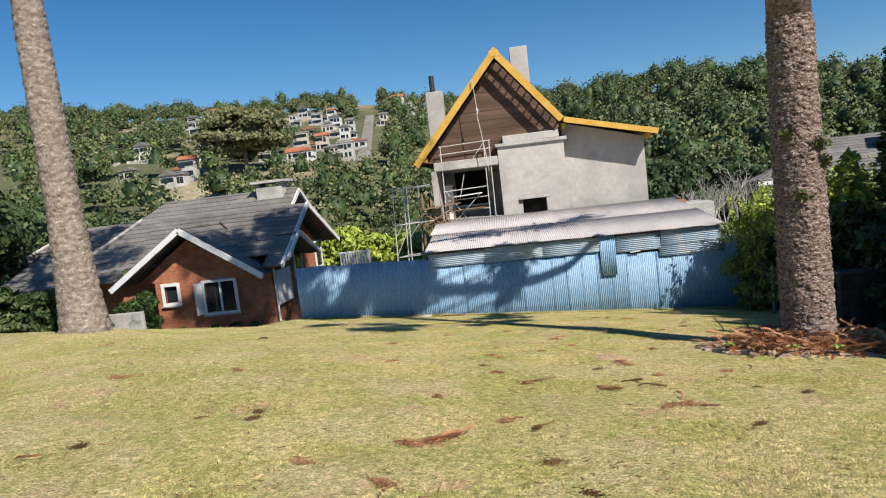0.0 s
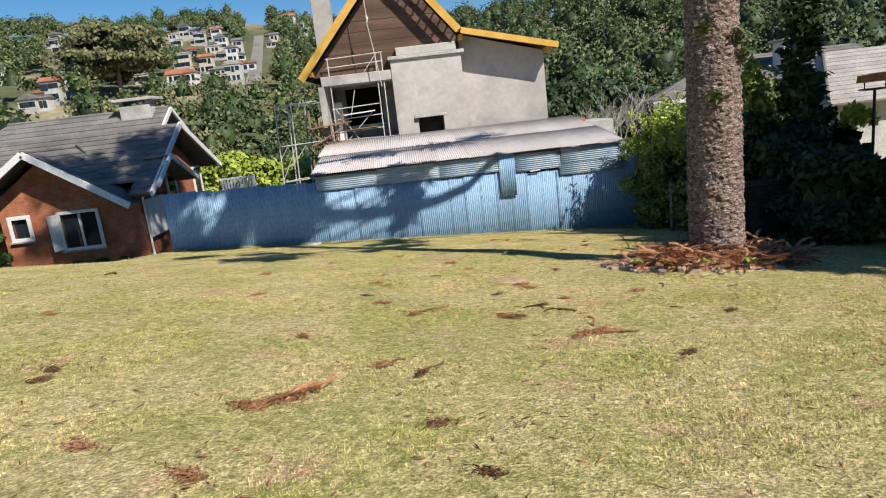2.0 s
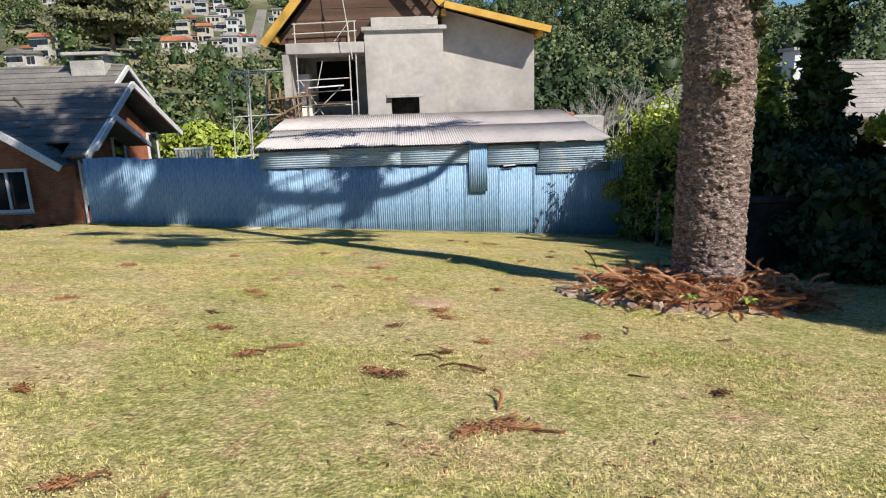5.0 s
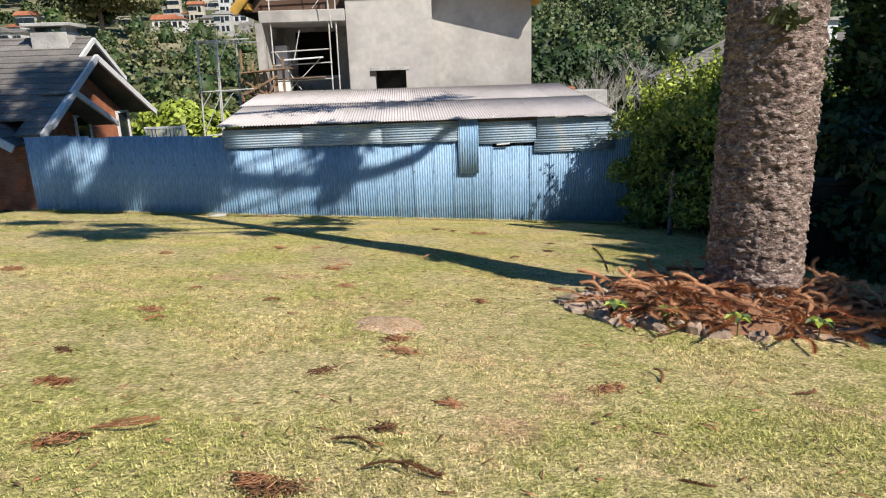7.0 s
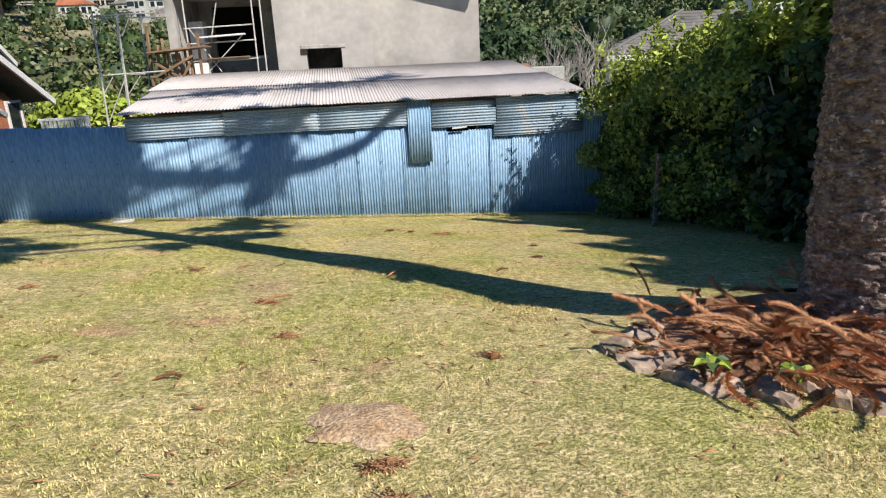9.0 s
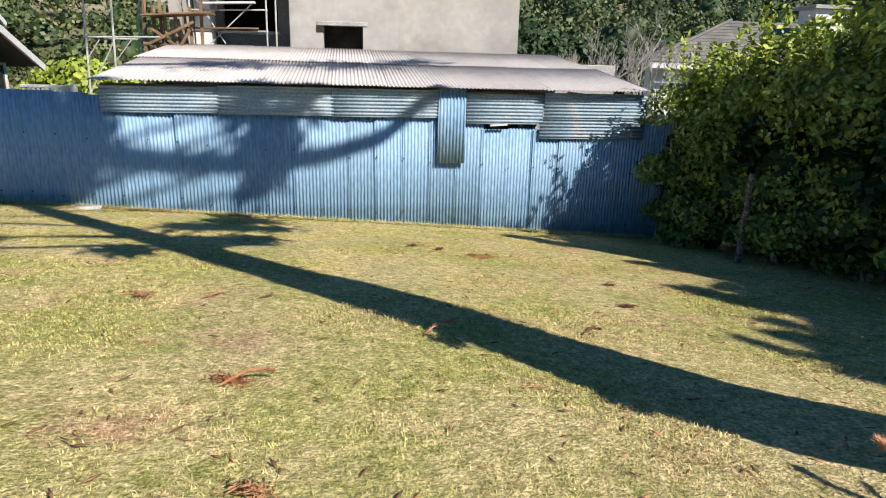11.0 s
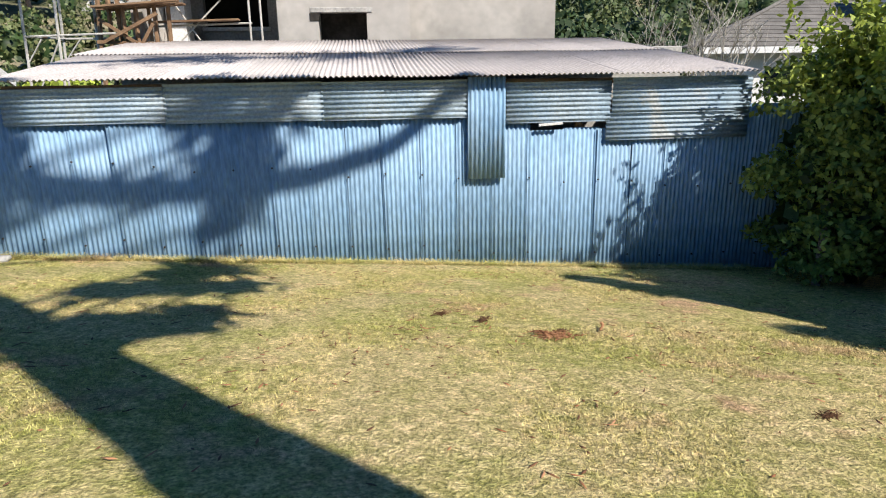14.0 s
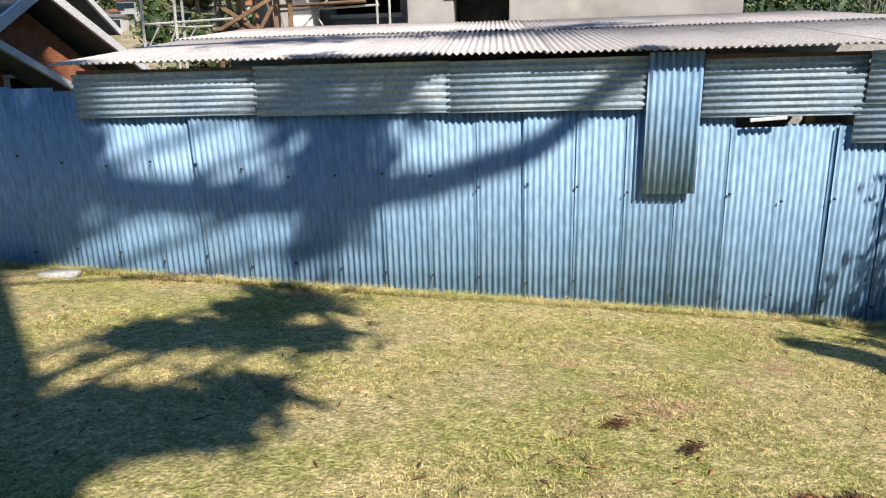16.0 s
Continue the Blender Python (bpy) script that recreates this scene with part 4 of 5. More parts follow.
# ---- bed of stones and dead fronds round the big trunk ----
bed = thing("bed_edging", on_land(4.7, 10.8), "irregular flat stones edging the tree bed", "stone edging")
r = random.Random(8)
for i in range(38):
    a = radians(150 + i * 4.0)
    R = 1.52 + r.uniform(-0.20, 0.10)
    if r.random() < (0.05 if i < 20 else 0.5):
        continue
    x, y = 4.75 + R * math.cos(a), 10.40 + R * math.sin(a) * 0.72
    b = bmesh.new()
    bmesh.ops.create_icosphere(b, subdivisions=2, radius=1.0)
    s = (r.uniform(0.07, 0.17), r.uniform(0.06, 0.12), r.uniform(0.05, 0.085))
    turn = Matrix.Rotation(a + 1.57 + r.uniform(-0.4, 0.4), 3, "Z")
    for v in b.verts:
        c = v.co.copy()
        c = Vector([math.copysign(abs(k) ** 0.62, k) for k in c])
        c = Vector((c.x * s[0], c.y * s[1], c.z * s[2])) * (1 + 0.45 * noise.noise(v.co * 2.2 + Vector((i * 3, 0, 0))))
        v.co = turn @ c + on_land(x, y, r.uniform(-0.045, 0.015))
    part("stone", b, M_STONE, bed)


def frond_mesh(name, L, bend, seed, needles=430, thick=0.026):
    """A dead araucaria branchlet: a curved stem set round with stiff pointed leaves."""
    q = np.random.default_rng(seed)
    t = np.linspace(0, 1, 9)
    ang = bend * (t - 0.3)
    dx = np.cos(np.cumsum(ang) * 0.35)
    dy = np.sin(np.cumsum(ang) * 0.35)
    c = np.stack([np.cumsum(dx) * L / 9, np.cumsum(dy) * L / 9, 0.05 * np.sin(t * 3.1) * L + 0.015], 1)
    bm = tube([Vector(p) for p in c], [0.006 + 0.005 * (1 - k) for k in t], 4)
    me = bpy.data.meshes.new(name)
    bm.to_mesh(me)
    bm.free()
    V0 = np.array([v.co for v in me.vertices])
    F0 = [tuple(p.vertices) for p in me.polygons]
    s = q.uniform(0.05, 1, needles)
    P = np.stack([np.interp(s, t, c[:, k]) for k in range(3)], 1)
    D = np.stack([np.interp(s, t, dx), np.interp(s, t, dy), np.zeros(needles)], 1)
    o = q.normal(size=(needles, 3))
    o[:, 2] = np.where(o[:, 2] < -0.5, -o[:, 2], o[:, 2])
    o -= (o * D).sum(1)[:, None] * D
    o /= np.linalg.norm(o, axis=1)[:, None]
    tip = P + (o * 0.8 + D * 0.9) * thick * q.uniform(1.2, 2.4, needles)[:, None]
    side = np.cross(o, D) * 0.0042
    V = np.stack([P + side, P - side, tip], 1).reshape(-1, 3)
    F = [tuple(int(k) + len(V0) for k in row) for row in np.arange(needles * 3).reshape(-1, 3)]
    out = bpy.data.meshes.new(name)
    out.from_pydata(np.concatenate([V0, V]).tolist(), [], F0 + F)
    return out


FRONDS = [frond_mesh("frond", L, b, i) for i, (L, b) in enumerate(((0.42, 0.7), (0.55, -1.0), (0.62, 1.2), (0.5, 1.6), (0.75, -0.6), (0.35, -1.6)))]
DARKS = [f.copy() for f in FRONDS]
for f in FRONDS:
    f.materials.append(M_FROND)
for f in DARKS:
    f.materials.append(M_FROND_DARK)

pile = thing("frond_pile", on_land(4.8, 10.6), "heap of dead reddish-brown araucaria fronds round the trunk", "frond pile")
b = bmesh.new()
bmesh.ops.create_grid(b, x_segments=28, y_segments=28, size=1.0)
for v in b.verts:
    d = min(1.0, math.hypot(v.co.x, v.co.y))
    x, y = 4.9 + v.co.x * 1.55, 10.45 + v.co.y * 1.25
    v.co = on_land(x, y, (0.17 * (1 - d ** 2) + 0.05 * noise.noise(Vector((x * 3, y * 3, 0)))) * (1 if d < 0.97 else 0) - (0.12 if d > 0.97 else 0.02))
part("litter", b, M_SOIL, pile, "brown leaf litter", smooth=True)
for i in range(295):
    a, q = r.uniform(0, 6.283), math.sqrt(r.uniform(0.02, 1.0))
    x, y = 4.98 + q * 1.5 * math.cos(a), 10.45 + q * 1.15 * math.sin(a)
    if r.random() < 0.25:
        x, y = x - 0.15, y - 0.12
    ob = new("frond", r.choice(FRONDS if r.random() < 0.88 else DARKS))
    ob.parent = pile
    if y > 10.75 and r.random() < 0.9:
        y = 20.9 - y
    z = 0.17 * (1 - min(1, q) ** 2) + r.uniform(0.0, 0.10)
    ob.matrix_basis = Matrix.Translation(on_land(x, y, z) - origin(pile)) @ pose(0, 0, 0, r.uniform(-25, 25), r.uniform(-13, 9), r.uniform(0, 360)) @ Matrix.Scale(r.uniform(0.6, 0.92), 4)
ob = new("frond", FRONDS[2])
ob.parent = pile
ob.matrix_basis = Matrix.Translation(on_land(3.85, 11.4, 0.10) - origin(pile)) @ pose(0, 0, 0, 0, -58, 160) @ Matrix.Scale(0.62, 4)

# young leafy plants between the stones
for i, (x, y) in enumerate(((3.42, 9.82), (3.78, 9.58), (4.28, 9.36), (4.9, 9.25))):
    sp = thing("seedling", on_land(x, y, 0.05), "small green broad-leaved seedling between bed stones", "plant", group="seedlings by the bed")
    for k in range(6):
        a = k * 1.05 + i
        d = Vector((math.cos(a), math.sin(a), 0))
        o = on_land(x, y, 0.08)
        bm = bmesh.new()
        pts = [(0.0, 0), (0.04, 0.035), (0.085, 0.032), (0.12, 0), (0.085, -0.032), (0.04, -0.035)]
        vs = [bm.verts.new(o + d * u + Vector((-d.y, d.x, 0)) * w + Vector((0, 0, 0.03 + 0.05 * math.sin(u * 22) + (0.02 if w == 0 else 0.03)))) for u, w in pts]
        bm.faces.new(vs)
        part("leaf", bm, M_LEAF_LIT if k % 2 else M_LEAF_MID, sp)
    part("stem", tube([on_land(x, y, 0), on_land(x, y, 0.12)], 0.006, 5), M_LEAF_MID, sp)

# ---- dead fronds and needle clumps lying about the lawn ----
def clump(x, y, size, turn, q):
    """Short stiff dead leaves strewn in an uneven patch: the corners of each, four by four."""
    R, n = 0.085 * size, int(150 * size)
    c = q.normal(size=(n, 2)) * np.array([R, R * 0.45])
    t = radians(turn)
    px, py = x + c[:, 0] * math.cos(t) - c[:, 1] * math.sin(t), y + c[:, 0] * math.sin(t) + c[:, 1] * math.cos(t)
    c = np.stack([px, py, land(px, py) + np.abs(q.normal(size=n)) * 0.014 + 0.012], 1)
    a = t + q.normal(size=n) * 0.9
    L = q.uniform(0.012, 0.05, n)
    d = np.stack([np.cos(a) * L, np.sin(a) * L, q.uniform(-0.1, 0.35, n) * L], 1)
    w = np.stack([-np.sin(a), np.cos(a), q.normal(size=n) * 0.4], 1) * q.uniform(0.002, 0.0055, n)[:, None]
    return np.stack([c - d + w, c - d - w, c + d, c - d + np.array([0, 0, 0.006])], 1).reshape(-1, 3)


r = random.Random(21)


def fallen(x, y, dark, size, turn):
    ob = new("fallen_frond", (DARKS if dark else FRONDS)[r.randrange(6)])
    ob.matrix_basis = Matrix.Translation(on_land(x, y, 0.004)) @ pose(0, 0, 0, r.uniform(-6, 6), r.uniform(-4, 4), turn + r.uniform(-12, 12)) @ Matrix.Scale(size, 4)
    tagged(ob, "dead %s araucaria frond lying on the grass" % ("dark-brown" if dark else "rust-red"), "dead frond", "fronds on the lawn")


# large frond near the start, with its loose needles
for dx, dy, t in ((0, 0, 32), (0.06, -0.05, 40), (-0.1, -0.08, 25), (0.1, 0.1, 44), (-0.02, 0.05, 20)):
    fallen(-1.0 + dx, 4.5 + dy, 0, 0.62, t)
for x, y, dark, size, turn in ((-0.25, 5.32, 0, 0.42, 10), (0.0, 5.02, 1, 0.4, 25), (1.6, 6.0, 0, 0.55, 0), (1.85, 5.95, 0, 0.5, -15), (1.62, 6.05, 0, 0.5, 20), (1.36, 7.11, 1, 0.45, -10), (-6.21, 12.8, 1, 0.8, 5), (-9.7, 12.4, 0, 0.7, 60), (-9.8, 12.3, 0, 0.6, 100), (-3.76, 5.3, 1, 0.4, 20),
                               (0.0, 7.5, 0, 0.6, 12), (-0.12, 7.42, 1, 0.5, -20), (0.08, 7.55, 0, 0.5, 2), (1.19, 7.41, 1, 0.5, -35), (1.55, 7.2, 1, 0.62, -42), (3.19, 8.22, 1, 0.4, 80), (2.77, 7.02, 1, 0.4, -20), (3.94, 8.08, 1, 0.4, 0), (-0.56, 9.55, 0, 0.5, 5), (0.17, 10.43, 0, 0.55, 10),
                               (0.03, 14.26, 0, 0.55, 65), (1.74, 13.29, 0, 0.55, 40), (0.46, 14.28, 1, 0.4, 30), (3.02, 13.56, 1, 0.55, 30), (3.45, 17.57, 0, 0.45, 70), (-5.9, 7.4, 0, 0.5, 20), (-0.65, 10.83, 0, 0.45, 40), (0.55, 12.32, 0, 0.62, 40), (1.72, 6.20, 0, 0.5, 80), (-4.76, 3.93, 0, 0.6, 10)):
    fallen(x, y, dark, size, turn)
q = np.random.default_rng(70)
loose, tone = [], []
for x, y, dark, size in ((-0.95, 4.52, 0, 1.8), (-1.15, 4.42, 0, 1.3), (-0.3, 5.28, 0, 0.8), (0.03, 4.98, 1, 0.7), (-1.2, 3.37, 0, 1.2), (0.13, 3.88, 1, 0.8), (1.75, 5.98, 0, 1.2), (1.55, 5.95, 0, 1.0), (-0.04, 7.35, 0, 0.8), (-0.62, 9.93, 0, 0.9), (-4.38, 7.84, 0, 1.0), (-3.04, 5.33, 1, 0.7), (-4.36, 4.3, 1, 0.9), (0.36, 3.17, 1, 0.7), (-1.14, 6.44, 0, 0.7), (-1.98, 3.86, 0, 1.0),
                         (-0.7, 8.68, 1, 0.8), (1.49, 7.54, 1, 0.6), (1.84, 7.86, 0, 0.7), (1.04, 8.39, 1, 0.9), (2.82, 8.14, 0, 1.0), (1.56, 8.88, 0, 1.2), (1.5, 9.2, 0, 0.9), (-0.44, 8.11, 0, 1.0), (1.06, 6.92, 1, 1.2), (0.95, 6.98, 0, 1.0), (0.62, 12.43, 0, 1.0), (-0.42, 14.33, 0, 0.9), (3.85, 14.57, 1, 0.7), (3.09, 17.54, 1, 0.7), (3.03, 17.39, 0, 1.5), (2.95, 17.45, 0, 1.2), (2.14, 18.23, 1, 0.8), (2.5, 17.98, 1, 0.7),
                         (-2.2, 9.0, 0, 0.9), (-2.7, 11.5, 0, 0.9), (-3.1, 5.6, 1, 0.8), (-1.8, 13.4, 0, 0.8), (2.3, 10.6, 0, 0.7), (3.3, 6.6, 1, 0.7), (0.9, 11.3, 0, 0.8), (4.1, 15.6, 1, 0.8), (-6.0, 7.38, 0, 1.6), (2.2, 5.1, 1, 0.7)):
    loose.append(clump(x, y, size * 0.7, r.uniform(-40, 60), q))
    tone += [dark] * (len(loose[-1]) // 4)
k = np.arange(len(tone))[:, None] * 4
me = mesh_of("loose_needles", np.concatenate(loose), np.concatenate([k + np.array([f]) for f in ((0, 1, 2), (1, 3, 2), (3, 0, 2), (0, 3, 1))]))
ob = put("loose_needles", me, M_FROND)
me.materials.append(M_FROND_DARK)
me.polygons.foreach_set("material_index", np.tile(np.array(tone, np.int32), 4))
tagged(ob, "broken rust-red and brown dead needles strewn over the grass", "leaf litter", kind="stuff")


# ---- bare earth mounds ----
def mound(x, y, rx, ry, h, label):
    b = bmesh.new()
    bmesh.ops.create_circle(b, cap_ends=True, segments=26, radius=1)
    bmesh.ops.poke(b, faces=b.faces[:])
    bmesh.ops.subdivide_edges(b, edges=b.edges[:], cuts=3, use_grid_fill=True)
    for v in b.verts:
        d = math.hypot(v.co.x, v.co.y)
        w = 1 + 0.34 * noise.noise(Vector((v.co.x * 2.6, v.co.y * 2.6, x)))
        px, py = x + v.co.x * rx * w, y + v.co.y * ry * w
        v.co = on_land(px, py, h * (1 - d ** 1.6) + 0.018 * noise.noise(Vector((px * 14, py * 14, 0))) * (1 - d) - 0.012 * (d > 0.9) + 0.012)
    me = bpy.data.meshes.new("earth_mound")
    b.to_mesh(me)
    b.free()
    tagged(put("earth_mound", me, M_SAND, smooth=True, at=None), label, "earth mound", kind="structure")


mound(1.45, 9.68, 0.31, 0.28, 0.04, "small ochre mound of bare sandy earth")


# ---- leafy things ----
def shrub(at, R, H, leaf, mat, blobs, per, label, stems=5, cat="shrub", name="shrub", group=""):
    """at: the foot on the ground; H: height."""
    s = thing(name, at, label, cat, group)
    at = Vector(at)
    rr = random.Random(int(at.x * 100))
    for _ in range(stems):
        a, q = rr.uniform(0, 6.28), rr.uniform(0.2, 0.7)
        tip = at + Vector((math.cos(a) * R * q, math.sin(a) * R * q, H * rr.uniform(0.55, 0.9)))
        part("stem", tube([at + Vector((math.cos(a) * 0.1, math.sin(a) * 0.1, -0.1)), at.lerp(tip, 0.5) + Vector((0, 0, 0.1)), tip], [0.04, 0.028, 0.012], 5), M_TWIG, s)
    P, N = crown_points((at.x, at.y, at.z + H * 0.52), R, H * 0.5, blobs, per)
    P2, N2 = crown_points((at.x, at.y, at.z + H * 0.22), R, H * 0.28, max(4, blobs // 2), per)
    P, N = np.concatenate([P, P2]), np.concatenate([N, N2])
    P[:, 2] = np.maximum(P[:, 2], at.z + 0.03 + 0.1 * rng.random(len(P)))
    v, f = leaf_quads(P, leaf, N=N + (1.1 if mat is M_LEAF_HEDGE else 0.5) * rng.normal(size=N.shape))
    put("foliage", mesh_of("foliage", v, f), mat, s)
    # large dark filler leaves block light and paint the shrub's inner shade
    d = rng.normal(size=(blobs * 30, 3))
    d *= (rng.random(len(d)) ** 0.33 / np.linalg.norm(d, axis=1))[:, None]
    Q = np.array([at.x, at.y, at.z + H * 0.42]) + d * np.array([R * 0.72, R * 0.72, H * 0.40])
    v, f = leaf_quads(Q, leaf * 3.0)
    put("inner_foliage", mesh_of("inner_foliage", v, f), M_LEAF_PAINTED_SHADE, s, "inner filler leaves coloured dark for shade")
    return s


def shoots(s, at, R, H, n, mat, leaf):
    """Long leafy shoots standing out of a shrub's top."""
    rr = random.Random(int(at[0] * 77))
    P = []
    for _ in range(n):
        a, q = rr.uniform(0, 6.28), rr.uniform(0, 0.95)
        b = Vector((at[0] + math.cos(a) * R * q, at[1] + math.sin(a) * R * q, at[2] + H * rr.uniform(0.75, 0.95)))
        t = b + Vector((rr.uniform(-0.35, 0.25), rr.uniform(-0.3, 0.2), rr.uniform(0.3, 0.8)))
        for k in range(26):
            P.append(np.array(b.lerp(t, k / 25)) + rng.normal(size=3) * 0.035)
    v, f = leaf_quads(np.array(P), leaf, 0, 2.2)
    tagged(put("new_growth", mesh_of("new_growth", v, f), mat, s), kind="stuff")


# shade-coloured shrubs are added to darken this side; the last three stand unseen
for x, y, R, H, m, n in ((8.15, 20.6, 1.3, 3.4, M_LEAF_HEDGE, 32), (8.4, 18.7, 1.4, 3.6, M_LEAF_HEDGE, 34), (8.6, 16.9, 1.35, 3.8, M_LEAF_HEDGE, 32), (10.4, 19.6, 1.6, 4.0, M_LEAF_HEDGE, 18), (10.6, 17.2, 1.4, 3.6, M_LEAF_PAINTED_SHADE, 14), (8.6, 13.9, 1.2, 2.5, M_LEAF_PAINTED_SHADE, 22), (8.5, 15.4, 1.3, 3.3, M_LEAF_PAINTED_SHADE, 22), (8.5, 12.5, 1.25, 2.1, M_LEAF_PAINTED_SHADE, 22), (9.4, 9.6, 1.0, 5.2, M_LEAF_PAINTED_SHADE, 22), (10.2, 8.6, 1.3, 5.2, M_LEAF_PAINTED_SHADE, 16), (11.8, 6.8, 1.4, 5.2, M_LEAF_PAINTED_SHADE, 16)):
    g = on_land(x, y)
    s = shrub(g, R, H, 0.066 if m is M_LEAF_HEDGE else 0.10, m, n, 560 if m is M_LEAF_HEDGE else 240, "dense dark-green hedge shrub with light-green shoots brightened for sunlit tops" if m is M_LEAF_HEDGE else "tall shrub coloured shade-dark, added to shade hedge and lawn", group="hedge shrubs")
    # bright shoot colour puts the sunlit look into the hedge tops
    if m is M_LEAF_HEDGE:
        shoots(s, g, R, H, 75, M_LEAF_LIT, 0.06)
# added row of dark filler shrubs, painting shade into gaps below the hedge
for i in range(7):
    shrub(on_land(9.2 + 0.12 * (i % 3), 14.6 + i * 1.05), 0.9, 1.9, 0.09, M_LEAF_PAINTED_SHADE, 10, 260, "low filler shrub coloured shade-dark behind the hedge", 3, group="hedge undergrowth")
for x, y in ((7.35, 18.2), (7.5, 20.2)):
    p = thing("hedge_post", on_land(x, y), "weathered grey timber post in front of the hedge", "post")
    part("shaft", tube([on_land(x, y, -0.1), on_land(x + 0.03, y, 1.45)], [0.06, 0.05], 8), M_BARK, p)


def conifer(at, R, H, label, mat=M_LEAF_CONIFER, dens=1.0, name="conifer_tree"):
    c = thing(name, at, label, "tree")
    at = Vector(at)
    part("trunk", tube([at + Vector((0, 0, -0.1)), at + Vector((0, 0, H * 0.95))], [0.10, 0.02], 8), M_TWIG, c)
    P = []
    n = int(150 * dens)
    for i in range(n):
        q = i / n
        z = H * (0.06 + 0.93 * q)
        L = R * (1 - q) ** 0.8 * rng.uniform(0.7, 1.1) + 0.06
        a = rng.uniform(0, 6.28)
        m = int(30 + 60 * L)
        s = rng.uniform(0.15, 1, m)
        P.append(np.stack([at.x + np.cos(a) * L * s + rng.normal(size=m) * 0.07, at.y + np.sin(a) * L * s + rng.normal(size=m) * 0.07, at.z + z - 0.25 * L * s + 0.28 * L * s ** 2 + rng.normal(size=m) * 0.05], 1))
    v, f = leaf_quads(np.concatenate(P), 0.085, 0.3, 2.4)
    put("sprays", mesh_of("sprays", v, f), mat, c)
    return c


conifer(on_land(9.2, 15.0), 0.85, 6.6, "dark green garden conifer with drooping sprays", dens=1.3)
conifer(on_land(8.35, 15.6), 0.7, 4.2, "slim light-green conifer beside the hedge", M_LEAF_HEDGE)
shrub(on_land(8.9, 16.1), 0.42, 4.0, 0.07, M_LEAF_YELLOW, 12, 130, "tall golden-leaved shrub rising out of the hedge", 3)
shrub(on_land(10.15, 14.8), 0.62, 3.2, 0.08, M_LEAF_YELLOW, 10, 200, "golden-yellow leaved garden shrub", 3)
shrub(on_land(11.8, 15.3), 0.8, 2.1, 0.08, M_LEAF_HEDGE, 10, 250, "dark green garden shrub behind the low wall", 3)
# these shrubs have the deep shade put into their leaf colour
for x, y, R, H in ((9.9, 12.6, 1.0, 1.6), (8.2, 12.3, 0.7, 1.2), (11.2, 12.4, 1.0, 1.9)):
    shrub(on_land(x, y), R, H, 0.085, M_LEAF_PAINTED_SHADE, 14, 330, "shrub by the wall, leaves coloured dark for deep shade", 4, group="shaded shrubs")
gw = thing("garden_wall", on_land(9, 13.3), "low grey garden wall coloured near-black for deep shade", "wall")
# grey wall and coping get near-black colours in place of the deep shade
part("wall", boxed(6.9, 9.7, 13.3, 13.5, -3.2, -0.85, 0.02), M_SHADE_BLACK, gw)
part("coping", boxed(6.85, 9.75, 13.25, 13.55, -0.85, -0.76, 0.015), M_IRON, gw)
bf = thing("bird_feeder", on_land(10.2, 14.0), "orange-roofed bird feeder on a dark pole", "bird feeder")
part("pole", tube([on_land(10.2, 14, -0.1), (10.2, 14, 0.82)], 0.032, 8), M_IRON, bf)
part("tray", boxed(9.94, 10.47, 13.85, 14.15, 0.82, 0.855, 0.005), M_IRON, bf)
part("roof", prism([(9.92, 0.99), (10.50, 1.0), (10.50, 1.17), (9.95, 1.14)], "y", 13.82, 14.2), M_ORANGE, bf, "orange tin roof")
for x in (9.97, 10.44):
    part("bracket", tube([(x, 14.0, 0.85), (x, 14.0, 1.02)], 0.012, 5), M_IRON, bf)
# tall unseen trees beyond the lawn's edge, added to shade wall, hedge and grass
for x, y, zc, R, H, n in ((14.2, 4.2, 6.6, 3.4, 3.4, 40), (13.0, 11.1, 4.3, 2.4, 1.9, 36)):
    shade = thing("unseen_shade_tree", on_land(x, y), "large unseen leafy tree added to shade the wall and hedge", "tree", "garden shade trees")
    part("trunk", tube([on_land(x, y, -0.2), on_land(x + 0.1, y + 0.1, 4), Vector((x, y, zc + 1))], [0.35, 0.28, 0.12], 12), M_BARK, shade)
    P, N = crown_points((x + 0.2, y, zc), R, H, n, 280, 0.3)
    v, f = leaf_quads(P, 0.32, N=N)
    put("crown", mesh_of("crown", v, f), M_LEAF_DARK, shade)

# ---- tiled houses beyond the hedge ----
rh = thing("tiled_house", (30, 53, -6.0), "white-walled neighbouring house with grey tiled hip roof", "house")
rroof = roof_part(rh)
tiled(rroof, (20.4, 49.0, 0.85), (42, 49.0, 0.55), (42, 54.5, 3.9), (29.0, 54.5, 3.9), 13, M_TILE)
tiled(rroof, (20.4, 51.5, 0.85), (20.4, 49.0, 0.85), (29.0, 54.5, 3.9), (29.0, 54.52, 3.9), 11, M_TILE)
part("hip_cap", tube([(20.4, 49.0, 0.95), (29.0, 54.5, 4.0)], 0.12, 8), M_TILE, rroof)
part("fascia", boxed(20.4, 42, 48.9, 48.98, 0.45, 0.80), M_WHITE, rh)
wall_with_holes("wall", "x", 21.4, 41, -9.5, 0.5, 50.0, 50.3, [(25, 27, -2.0, -0.4)], M_WHITE, rh)
part("wall", boxed(21.4, 21.7, 50.3, 51.6, -9.5, 0.5), M_WHITE, rh)
part("window", boxed(25, 27, 50.1, 50.15, -2.0, -0.4), M_GLASS, rh)
part("chimney", boxed(32.8, 35.0, 50.6, 52.4, 0, 4.6, 0.03), M_WHITE, rh)
part("chimney_cap", boxed(32.5, 35.3, 50.3, 52.7, 4.6, 4.85, 0.03), M_CONC, rh)
